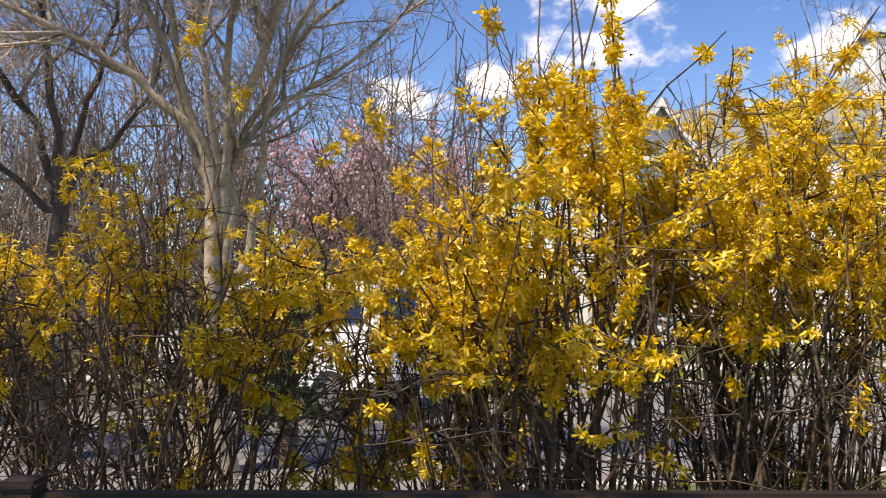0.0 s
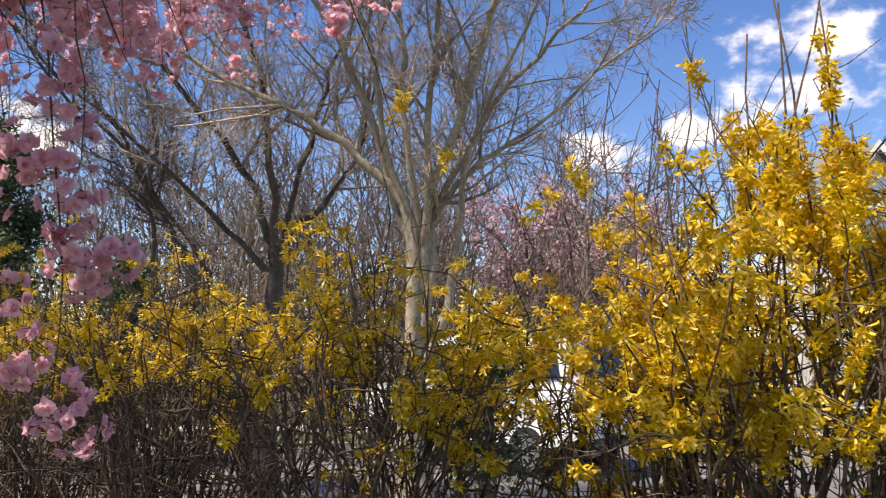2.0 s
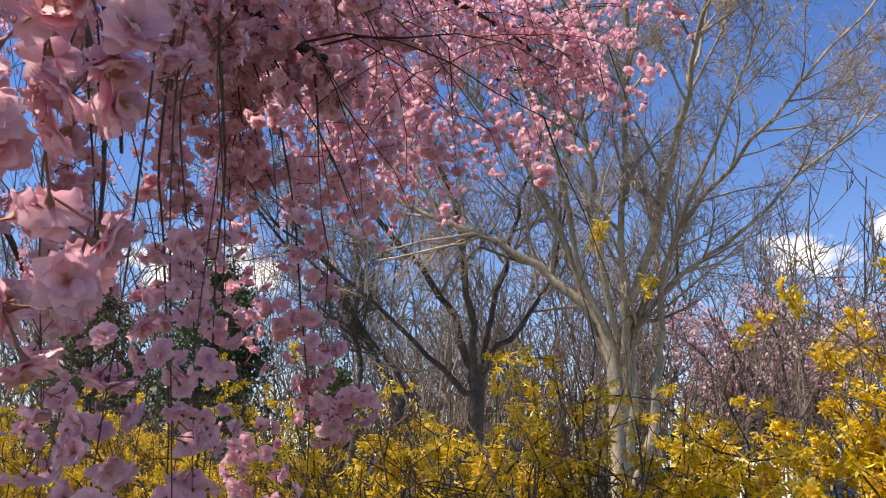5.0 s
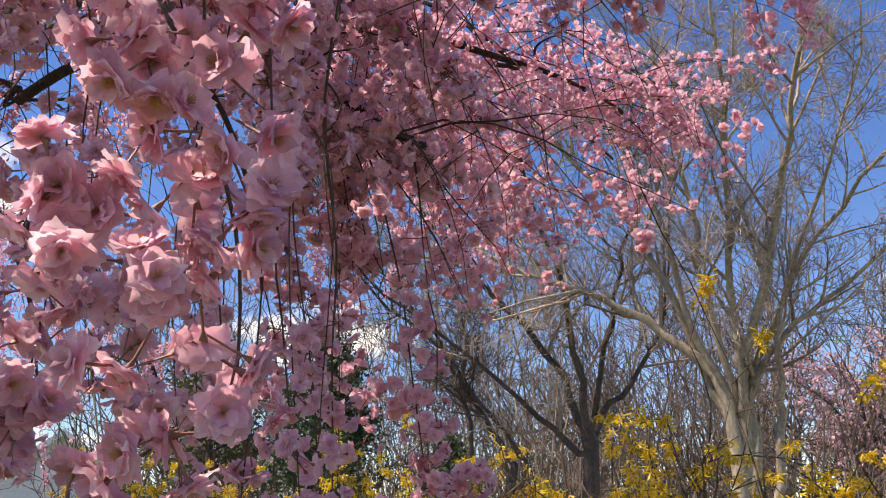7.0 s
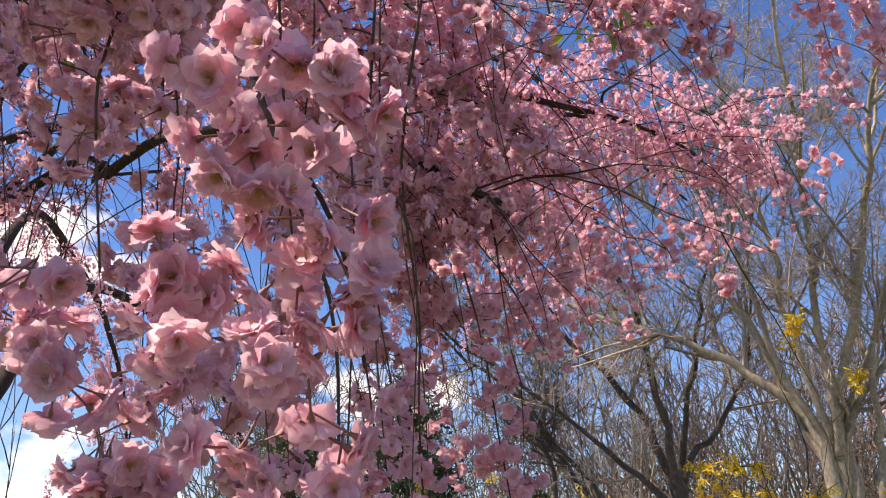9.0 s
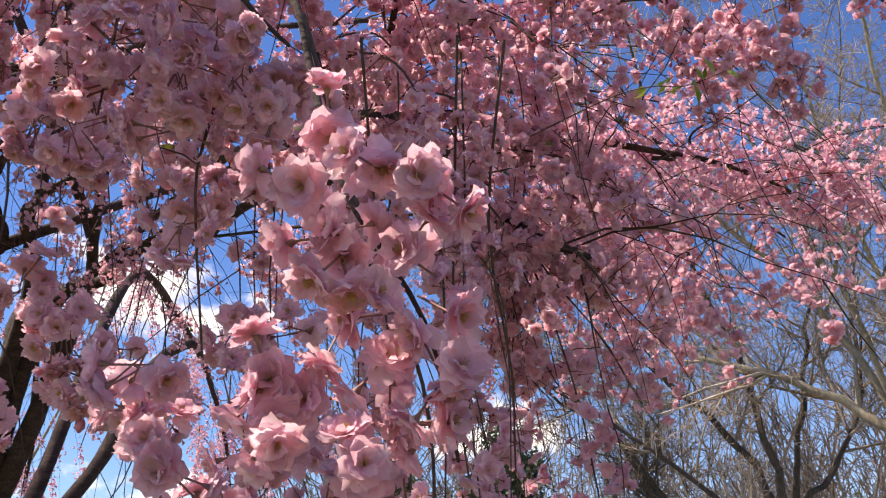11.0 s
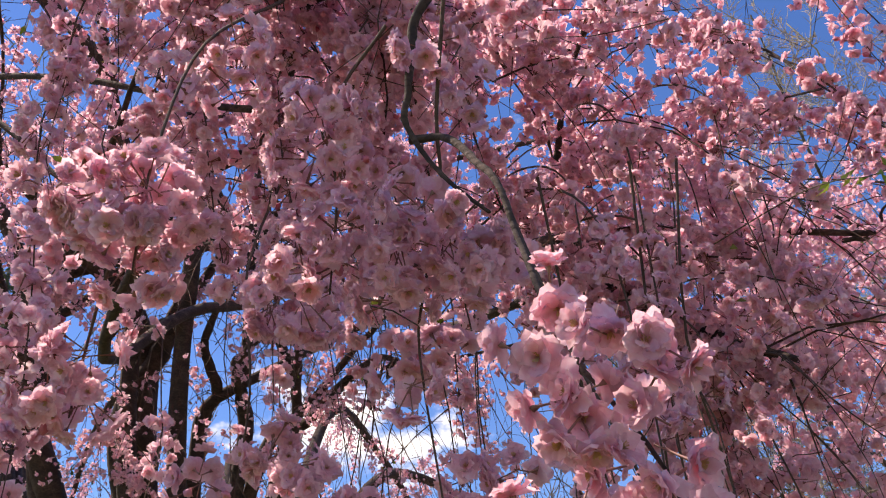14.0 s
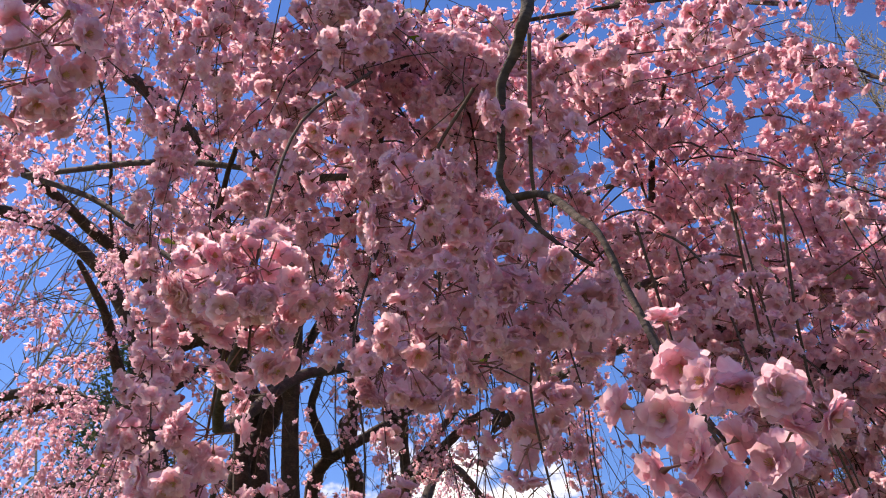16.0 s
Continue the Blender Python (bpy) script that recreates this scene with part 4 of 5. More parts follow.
def weeping_cherry():
    root = thing("weeping_cherry", "weeping cherry tree in full pink blossom beside the hedge", "tree", at=TRUNK)
    h = Heap()
    tube(h, smooth_line([(0, 0, -0.15), (0.03, 0, 0.3), (0.08, -0.04, 1.1), (0.16, -0.05, 1.7)], 10), [0.34, 0.26, 0.22, 0.2, 0.19, 0.185, 0.18, 0.18, 0.185, 0.19], 12)
    link("trunk", h.mesh("trunk", [CHERRY_BARK]), root)
    lines = []   # line, radius, share of shoots, share of blossom on the wood itself
    crotch = np.array([0.16, -0.05, 1.6]) + TRUNK
    for r, pts in BOUGHS:
        pts = np.array(pts)
        if r > 0.04:
            knee = crotch + (pts[0] - crotch) * 0.5 + np.array([0, 0, 0.1]) - unit(pts[0] - crotch) * 0.05
            knee[:2] += (pts[0] - crotch)[:2] * 0.15
            pts = np.vstack([crotch, knee, pts])
        lines.append((smooth_line(pts, 26), r, 0.85, 0.0))
    wood = np.concatenate([ln[0][12:] for ln in lines])
    for r, start, pts in CARRIED:
        if r > 0.0095:   # from the nearest limb, in a shallow arch
            near = wood[np.argmin(np.linalg.norm(wood - np.array(start), axis=1) + 0.3 * np.linalg.norm(wood - np.array(pts[0]), axis=1))]
            start = np.vstack([near, near * 0.45 + np.array(start) * 0.55 + (0, 0, 0.06), start])
        lines.append((smooth_line(np.vstack([start, pts]), 18), r, 1.6 if r > 0.0215 and pts[-1][1] > 0.8 else 1.0 if r > 0.0095 else 0.15, 1.0 if r > 0.0095 and np.linalg.norm(np.subtract(pts[-1], (0, -0.2, 1.7))) > 1.3 else 0.25))
    # The rest of the crown: limbs that rise, arch over and hang on all the other sides.
    for i in range(11):
        a = radians(100 + i * 24 + rng.normal(0, 7))
        out = 2.6 + 1.2 * rng.random()
        top = 3.7 + 1.0 * rng.random()
        p = [crotch, crotch + np.array([0.8 * math.cos(a), 0.8 * math.sin(a), 0.9]),
             TRUNK + np.array([out * 0.5 * math.cos(a), out * 0.5 * math.sin(a), top]),
             TRUNK + np.array([out * math.cos(a), out * math.sin(a), top - 0.35]),
             TRUNK + np.array([(out + 0.7) * math.cos(a), (out + 0.7) * math.sin(a), top - 1.3])]
        # Fewer shoots on the side towards the sun, to let more light through.
        lines.append((smooth_line(p, 22), 0.06, 1.0 if a < radians(165) or a > radians(290) else 0.7, 0.3))
    stock = [ln[0] for ln in lines[:len(BOUGHS)]]   # the limbs that they spring from
    # Added limbs, with shares set by how much they shade the left hedge.
    for n, (a, share) in enumerate(((0.0, 0.6), (0.28, 0.95), (0.5, 1.1), (0.72, 1.0), (0.95, 0.9), (-0.22, 0.5), (-0.5, 0.5))):   # arching limbs over the viewer's side
        out = 3.1 + 0.9 * rng.random()
        top = 4.4 + 0.5 * rng.random()
        p = [stock[n][14], stock[n][16] * 0.6 + (TRUNK + np.array([out * 0.5 * math.cos(a), out * 0.5 * math.sin(a), top])) * 0.4,
             TRUNK + np.array([out * 0.5 * math.cos(a), out * 0.5 * math.sin(a), top]),
             TRUNK + np.array([out * 0.85 * math.cos(a), out * 0.85 * math.sin(a), top - 0.45]),
             TRUNK + np.array([out * 1.05 * math.cos(a), out * 1.05 * math.sin(a), top - 1.3])]
        lines.append((smooth_line(p, 22), 0.028, share, 0.6))
    for line, r, _, _ in lines:
        h = Heap()
        ln = line - TRUNK
        sway = np.array([[noise.noise(Vector((*q,)) * 1.7 + Vector((r * 90 + c * 7, 0, 0))) for c in range(3)] for q in ln])
        ln = ln + sway * (0.07 if r > 0.04 else 0.015) * np.linspace(0, 1, len(ln))[:, None] ** 0.3
        ln[1:] += rng.normal(0, 0.0012 + r * 0.03, (len(ln) - 1, 3))
        ln = smooth_line(ln, len(ln) * 2)
        tube(h, ln, r * (1 - 0.80 * np.linspace(0, 1, len(ln)) ** 1.1) * (1 + 0.05 * rng.normal(0, 1, len(ln))), 8)
        link("limb", h.mesh("limb", [CHERRY_BARK]), root)
    return root, lines


cherry, cherry_lines = weeping_cherry()
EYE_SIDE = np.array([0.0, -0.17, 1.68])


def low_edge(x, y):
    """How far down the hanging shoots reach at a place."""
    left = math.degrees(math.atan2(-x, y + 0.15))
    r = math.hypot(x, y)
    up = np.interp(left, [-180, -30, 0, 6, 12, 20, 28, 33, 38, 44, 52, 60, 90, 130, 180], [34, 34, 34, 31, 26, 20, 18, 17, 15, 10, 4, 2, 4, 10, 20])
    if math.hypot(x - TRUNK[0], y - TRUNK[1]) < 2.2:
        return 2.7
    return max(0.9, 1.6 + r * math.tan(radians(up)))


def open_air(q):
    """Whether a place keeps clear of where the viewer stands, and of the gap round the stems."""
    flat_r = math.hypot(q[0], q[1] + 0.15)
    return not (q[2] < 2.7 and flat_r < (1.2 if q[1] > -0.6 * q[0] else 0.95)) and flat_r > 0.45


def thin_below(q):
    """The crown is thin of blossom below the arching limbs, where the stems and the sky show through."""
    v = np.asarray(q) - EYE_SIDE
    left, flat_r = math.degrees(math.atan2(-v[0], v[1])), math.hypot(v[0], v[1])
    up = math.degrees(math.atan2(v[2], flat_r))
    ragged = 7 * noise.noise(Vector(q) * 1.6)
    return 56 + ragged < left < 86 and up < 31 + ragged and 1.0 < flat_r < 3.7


def cherry_shoots():
    """Long thin shoots that arch out from the limbs and hang, with ropes of blossom along them."""
    bark = Heap()
    nodes = []
    for line, r, share, on_wood in cherry_lines:
        length = np.linalg.norm(np.diff(line, axis=0), axis=1).sum()
        heavy = 0.0215 < r < 0.027 and line[-1][1] > 0.8
        for _ in range(int(length * (50 if heavy else 34 if 0.0095 < r < 0.0125 else 20) * on_wood)):   # clusters that sit on the wood
            i = rng.integers(len(line) // 3, len(line) - 1)
            p = line[i] + (line[i + 1] - line[i]) * rng.random()
            q = p + unit(rng.normal(0, 1, 3) + (0, 0, -0.2)) * (r * 0.5 + 0.02 + (0.16 if heavy else 0.10) * rng.random())
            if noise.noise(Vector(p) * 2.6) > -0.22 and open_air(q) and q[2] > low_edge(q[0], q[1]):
                nodes.append((q, unit(q - p)))
        for _ in range(int((2 + length * 4.6) * share)):
            u = 0.30 + 0.70 * rng.random()
            i = min(len(line) - 2, int(u * (len(line) - 1)))
            p = line[i] + (line[i + 1] - line[i]) * rng.random()
            if p[2] < 2.2:
                continue
            along = unit(line[i + 1] - line[i])
            out = unit(np.array([p[0] - TRUNK[0], p[1] - TRUNK[1], 0]))
            d = unit(0.5 * along + 0.35 * out + rng.normal(0, 0.38, 3) + np.array([0, 0, 0.1]))
            pts, step = [p], 0.09
            for _ in range(int(6 + rng.random() * 15)):
                d = unit(d + np.array([0, 0, -0.23]) + rng.normal(0, 0.13, 3))
                q = pts[-1] + d * step
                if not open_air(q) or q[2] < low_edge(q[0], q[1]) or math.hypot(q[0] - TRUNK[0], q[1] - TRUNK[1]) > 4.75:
                    break
                pts.append(q)
            if len(pts) < 4:
                continue
            pts = np.array(pts)
            tube(bark, pts - TRUNK, np.linspace(0.0028, 0.0007, len(pts)), 3)
            for _ in range(2):   # bare side twigs
                k = rng.integers(1, len(pts))
                tw, _ = limb_line(pts[k], rng.normal(0, 1, 3) + (0, 0, -0.3), 0.12 + 0.25 * rng.random(), 0.16, -0.12, 4)
                tube(bark, tw - TRUNK, np.linspace(0.0015, 0.0006, 5), 3)
            bare = rng.random() < 0.14
            for a, b in zip(pts[1:], pts[2:]):
                for f in (0.0, 0.33, 0.67):
                    if not bare and noise.noise(Vector(a) * 2.3) * 3.2 + rng.normal(0.12, 0.35) > 0:
                        nodes.append((a + (b - a) * f + rng.normal(0, 0.008, 3), unit(b - a)))
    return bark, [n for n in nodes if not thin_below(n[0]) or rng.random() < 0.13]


def blossom_cluster(p, spread, count, down=0.35):
    """Places and ways of the flowers of one cluster that bursts from a point."""
    d = unit(rng.normal(0, 1, (count, 3)) + np.array([0, 0, -down]))
    return p + d * spread * (0.8 + 0.45 * rng.random((count, 1))), d


shoots, nodes = cherry_shoots()
near_nodes = []
for left, r, high, low in ((44, 1.25, 2.75, 1.55), (49, 1.05, 2.7, 1.6), (51, 1.4, 2.9, 1.5), (54, 1.1, 2.6, 1.65), (47, 1.0, 2.4, 1.75), (40, 1.15, 2.8, 2.2),
                           (50, 1.7, 2.9, 1.5), (36, 1.9, 2.9, 2.4), (45, 1.15, 2.3, 1.6), (54, 0.9, 2.4, 1.6), (56, 1.3, 2.5, 1.55),
                           (55, 1.9, 2.8, 1.6), (42, 1.5, 2.9, 1.8), (38, 1.5, 2.9, 2.3)):
    a = radians(left)
    top = np.array([-math.sin(a) * r, math.cos(a) * r, high])
    foot = np.array([-math.sin(a) * (r - 0.12) + rng.normal(0, 0.05), math.cos(a) * (r - 0.12), low])
    hang = smooth_line([top + (-0.5, 0.1, 0.25), top + (-0.2, 0.05, 0.18), top, top * 0.7 + foot * 0.3 + rng.normal(0, 0.04, 3), top * 0.35 + foot * 0.65 + rng.normal(0, 0.04, 3), foot], 30)
    one = Heap()
    tube(one, hang - TRUNK, np.linspace(0.0026, 0.0007, 30), 5)
    link("shoot", one.mesh("shoot", [TWIG_BARK]), cherry, "long drooping shoot")
    gate = rng.random() * 9
    for p in hang[4:]:
        if noise.noise(Vector(p) * 4.0 + Vector((gate, 0, 0))) + rng.normal(0.0, 0.2) > 0:
            near_nodes.append((p, np.array([0, 0, -1.0])))

# Clusters that hang close to the path: the heart of each, its spread and number of flowers.
ROPE = [(-0.86, 1.05, 2.01), (-0.85, 1.07, 1.96), (-0.91, 1.07, 1.88), (-0.84, 1.10, 1.87), (-0.85, 1.10, 1.82), (-0.84, 1.12, 1.77), (-0.81, 1.14, 1.75), (-0.84, 1.12, 1.72),
        (-1.00, 1.14, 1.68), (-0.99, 1.14, 1.63), (-0.96, 1.16, 1.58), (-0.92, 1.19, 1.53), (-0.90, 1.20, 1.48), (-0.93, 1.06, 2.16), (-0.87, 1.12, 2.13), (-0.97, 1.04, 2.13)]
ROPE_TOP = [(-0.83, 1.23, 2.22), (-0.87, 1.25, 2.14), (-0.83, 1.44, 2.32), (-0.76, 1.48, 2.30), (-0.75, 1.67, 2.42), (-0.67, 1.71, 2.40), (-0.61, 1.93, 2.47), (-0.53, 2.02, 2.58), (-0.97, 1.85, 2.31), (-1.04, 1.61, 2.20)]
SIDE = [(-0.54, 0.12, 1.81), (-0.53, 0.15, 1.76), (-0.52, 0.17, 1.73), (-0.55, 0.19, 1.82), (-0.53, 0.21, 1.84), (-0.57, 0.27, 1.78), (-0.55, 0.30, 1.75), (-0.58, 0.24, 1.81), (-0.66, 0.24, 1.95),
        (-0.61, 0.15, 2.01), (-0.58, 0.12, 1.84), (-0.63, 0.33, 1.86), (-0.63, 0.28, 1.95), (-0.67, 0.24, 1.91), (-0.51, 0.11, 1.79), (-0.51, 0.14, 1.75), (-0.50, 0.16, 1.72), (-0.51, 0.08, 1.85)]
BALLS = [(-0.64, -0.14, 2.14), (-0.62, -0.10, 2.15), (-0.64, -0.07, 2.15), (-0.63, -0.12, 2.11), (-0.64, -0.09, 2.12), (-0.66, -0.10, 2.09), (-0.66, -0.17, 2.15), (-0.74, -0.11, 2.04), (-0.76, -0.13, 2.01),
         (-0.77, -0.10, 2.01), (-0.50, -0.31, 2.23), (-0.53, -0.29, 2.24), (-0.52, -0.31, 2.21), (-0.66, -0.03, 2.40), (-0.69, -0.02, 2.36), (-0.63, 0.05, 2.25), (-0.61, 0.07, 2.29), (-0.62, 0.08, 2.24), (-0.60, 0.04, 2.28)]
BALLS_LOW = [(-0.67, 0.11, 2.25), (-0.64, 0.14, 2.26), (-0.62, 0.07, 2.16), (-0.63, 0.09, 2.13), (-0.65, 0.06, 2.13), (-0.56, 0.11, 2.12), (-0.53, 0.12, 2.15), (-0.59, 0.12, 2.08), (-0.57, 0.12, 2.10),
             (-0.54, 0.15, 2.12), (-0.68, 0.18, 2.07), (-0.66, 0.22, 2.07), (-0.51, 0.12, 2.33), (-0.57, 0.21, 2.36), (-0.53, 0.18, 2.10), (-0.54, 0.23, 2.14)]
BEYOND = [(-0.92, 0.06, 2.00), (-0.84, 0.11, 2.01), (-0.79, 0.15, 1.94), (-0.80, 0.17, 1.92), (-0.81, 0.14, 1.97), (-0.93, 0.12, 1.91), (-0.77, 0.22, 1.90), (-0.82, 0.09, 2.18), (-0.77, 0.11, 2.16), (-0.88, 0.15, 2.02),
          (-0.88, 0.11, 2.23), (-0.87, 0.16, 2.20), (-0.86, -0.06, 2.50), (-0.73, 0.00, 2.60), (-0.70, 0.04, 2.62), (-0.60, 0.32, 2.56), (-0.59, 0.29, 2.58), (-0.49, 0.41, 2.57), (-0.49, 0.45, 2.60)]
CLOSE = [(p, 0.046, 13) for p in ROPE] + [(p, 0.05, 12) for p in ROPE_TOP] + [(p, 0.026, 5) for p in SIDE] + [(p, 0.033, 9) for p in BALLS] \
    + [(p, 0.031, 8) for p in BALLS_LOW] + [(p, 0.034, 9) for p in BEYOND]
# Flowers of the shoot that hangs closest of all, each at its place.
NEAREST = [(-0.30, 0.10, 1.91), (-0.33, 0.09, 1.88), (-0.33, 0.07, 1.90), (-0.29, 0.12, 1.90), (-0.34, 0.11, 1.84), (-0.30, 0.15, 1.84), (-0.33, 0.13, 1.82), (-0.31, 0.15, 1.805), (-0.37, 0.09, 1.79), (-0.32, 0.16, 1.79),
           (-0.345, 0.155, 1.745), (-0.34, 0.165, 1.71), (-0.37, 0.13, 1.73), (-0.36, 0.15, 1.70), (-0.33, 0.10, 1.87), (-0.31, 0.12, 1.87), (-0.36, 0.10, 1.80), (-0.38, 0.13, 1.68), (-0.39, 0.12, 1.66),
           (-0.37, 0.085, 1.81), (-0.32, 0.08, 1.93), (-0.34, 0.12, 1.76)]
BUNCH = [(-0.46, 0.25, 1.86), (-0.47, 0.21, 1.93)]
STRANDS = [
    [(-1.1, 1.0, 2.7), (-0.95, 1.02, 2.4), (-0.87, 1.04, 2.1), (-0.86, 1.07, 1.9), (-0.86, 1.11, 1.7), (-0.92, 1.18, 1.5)],
    [(-0.75, 0.05, 2.6), (-0.68, -0.06, 2.4), (-0.64, -0.1, 2.2), (-0.65, -0.10, 2.08)],
    [(-0.64, -0.1, 2.2), (-0.70, -0.11, 2.12), (-0.75, -0.11, 2.05), (-0.77, -0.11, 1.99)],
    [(-1.1, 0.2, 2.6), (-0.95, 0.1, 2.3), (-0.90, 0.1, 2.1), (-0.92, 0.09, 1.9)],
    [(-0.56, 0.1, 2.4), (-0.62, 0.07, 2.32), (-0.63, 0.08, 2.2), (-0.64, 0.08, 2.1)],
]
STRANDS += [
    [(-0.47, 0.12, 2.4), (-0.53, 0.14, 2.27), (-0.56, 0.16, 2.20), (-0.60, 0.16, 2.10), (-0.61, 0.16, 2.04), (-0.61, 0.18, 1.9)],
    [(-0.70, 0.60, 2.5), (-0.77, 0.65, 2.22), (-0.84, 0.71, 2.03), (-0.85, 0.74, 1.93), (-0.86, 0.79, 1.67), (-0.87, 0.8, 1.5)],
    [(-0.66, 0.66, 2.5), (-0.73, 0.68, 2.23), (-0.78, 0.77, 2.04), (-0.81, 0.80, 1.90), (-0.83, 0.83, 1.7), (-0.85, 0.84, 1.5)],
    [(-0.8, 0.5, 2.5), (-0.86, 0.59, 2.17), (-0.90, 0.66, 2.00), (-0.92, 0.71, 1.81)],
    [(-0.52, 0.2, 2.2), (-0.46, 0.21, 2.0), (-0.43, 0.25, 1.85), (-0.42, 0.25, 1.72)],
]
for s in STRANDS:
    one = Heap()
    tube(one, smooth_line(s, 16) - TRUNK, np.linspace(0.0024, 0.0010, 16), 5)
    link("shoot", one.mesh("shoot", [TWIG_BARK]), cherry, "long drooping shoot")
link("shoot_tangle", shoots.mesh("shoot_tangle", [TWIG_BARK]), cherry, "thin drooping shoots", "stuff")

flowers = []   # place, way, size
for p in NEAREST + BUNCH:
    q = np.array(p)
    out = unit(unit(q - np.array([-0.33, 0.14, q[2]])) * 0.5 + rng.normal(0, 0.45, 3) + np.array([0.35, -0.35, -0.55]))
    flowers.append((q, out, 1.0 + 0.12 * rng.random()))
    for _ in range(2):
        w = unit(rng.normal(0, 1, 3) + np.array([0, 0, -0.3]))
        flowers.append((q + w * 0.026, w, 0.88 + 0.15 * rng.random()))
for p, spread, count in CLOSE:
    q, d = blossom_cluster(np.array(p), spread, count)
    flowers += [(a, b, 0.9 + 0.2 * rng.random()) for a, b in zip(q, d)]
for p, _ in near_nodes:
    q, d = blossom_cluster(p, 0.026, int(3 + rng.random() * 4))
    flowers += [(a, b, 0.85 + 0.25 * rng.random()) for a, b in zip(q, d)]
for p, _ in nodes:
    q, d = blossom_cluster(p, 0.026, int(3.5 + rng.random() * 4))
    flowers += [(a, b, 0.85 + 0.3 * rng.random()) for a, b in zip(q, d)]
place = np.array([f[0] for f in flowers])
way = np.array([f[1] for f in flowers])
size = np.array([f[2] for f in flowers])
far = np.linalg.norm(place - EYE_SIDE, axis=1)
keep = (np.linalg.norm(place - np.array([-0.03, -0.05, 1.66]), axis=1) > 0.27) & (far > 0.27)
place, way, size, far = place[keep], way[keep], size[keep], far[keep]
order = np.argsort(far)
place, way, size, far = place[order], way[order], size[order], far[order]
turns = frames_for(way, rng.random(len(place)) * 6.283)
kind_of = rng.integers(0, 6, len(place))
SINGLE = 290
shapes = []
for v, parts in CHERRY_FULL:
    h = Heap()
    h.add(v, parts[0][0], parts[0][1], pigment(v))
    for f, s in parts[1:]:
        h.more(f, s)
    shapes.append(h.mesh("blossom", [PETAL, STAMEN, CALYX]))
for i in range(min(SINGLE, len(place))):
    ob = link("blossom", shapes[kind_of[i]], cherry)
    m = Matrix([list(row) for row in (turns[i] * size[i])]).to_4x4()
    m.translation = Vector(place[i] - TRUNK)
    ob.matrix_basis = m
rest = np.arange(len(place)) >= SINGLE
bud = rng.random(len(place)) < 0.04
for name, sel, kinds in (("blossoms", rest & (far < 1.05), CHERRY_FULL), ("blossoms", rest & (far >= 1.05) & (far < 1.9), CHERRY_MID), ("blossoms", rest & (far >= 1.9) & (far < 2.7), CHERRY_FAR),
                         ("blossoms", rest & (far >= 2.7), CHERRY_TINY)):
    h = Heap()
    for k in range(6):
        s = sel & (kind_of == k) & ~bud
        scatter(h, kinds[k], turns[s], place[s] - TRUNK, size[s])
    if h.n:
        link(name, h.mesh(name, [PETAL, STAMEN, CALYX]), cherry, "masses of pink double blossom", "stuff")
h = Heap()
scatter(h, CHERRY_BUD, turns[rest & bud], place[rest & bud] - TRUNK, size[rest & bud])
link("bud_mass", h.mesh("bud_mass", [PETAL, BUD, CALYX]), cherry, "deep pink closed buds", "stuff")
h = Heap()
pick = rng.choice(len(nodes), min(len(nodes), 260), replace=False)
lp = np.array([nodes[i][0] for i in pick]) - TRUNK + rng.normal(0, 0.02, (len(pick), 3))
scatter(h, SPRIG, frames_for(rng.normal(0, 1, (len(lp), 3)), rng.random(len(lp)) * 6.28), lp, 0.018 + 0.02 * rng.random(len(lp)))
link("young_leaves", h.mesh("young_leaves", [LEAF]), cherry, "small yellow-green unfolding leaves", "stuff")

twig = smooth_line([(-0.79, 0.87, 2.48), (-0.61, 0.85, 2.46), (-0.54, 0.86, 2.45), (-0.49, 0.87, 2.43), (-0.43, 0.88, 2.43)], 16) - TRUNK
one = Heap()
tube(one, twig, np.linspace(0.0014, 0.0006, 16), 5)
shoot = link("shoot", one.mesh("shoot", [FSTEM]), cherry, "pale thin shoot with young leaves")
blades = []
for wide, curl in ((0.34, 0.12), (0.28, 0.2), (0.4, 0.08)):
    h = Heap()
    v, parts = leaf_shape(wide, curl)
    h.add(v, parts[0][0])
    blades.append(h.mesh("leaf", [LEAF]))
for p, m in zip(twig[rng.integers(7, 16, 18)], frames_for(rng.normal(0, 1, (18, 3)) + np.array([0.3, 0.5, 0.4]), rng.random(18) * 6.28)):
    ob = link("leaf", blades[rng.integers(0, 3)], shoot)
    ob.matrix_basis = Matrix.Translation(Vector(p)) @ Matrix([list(c) for c in m * (0.018 + 0.02 * rng.random())]).to_4x4()


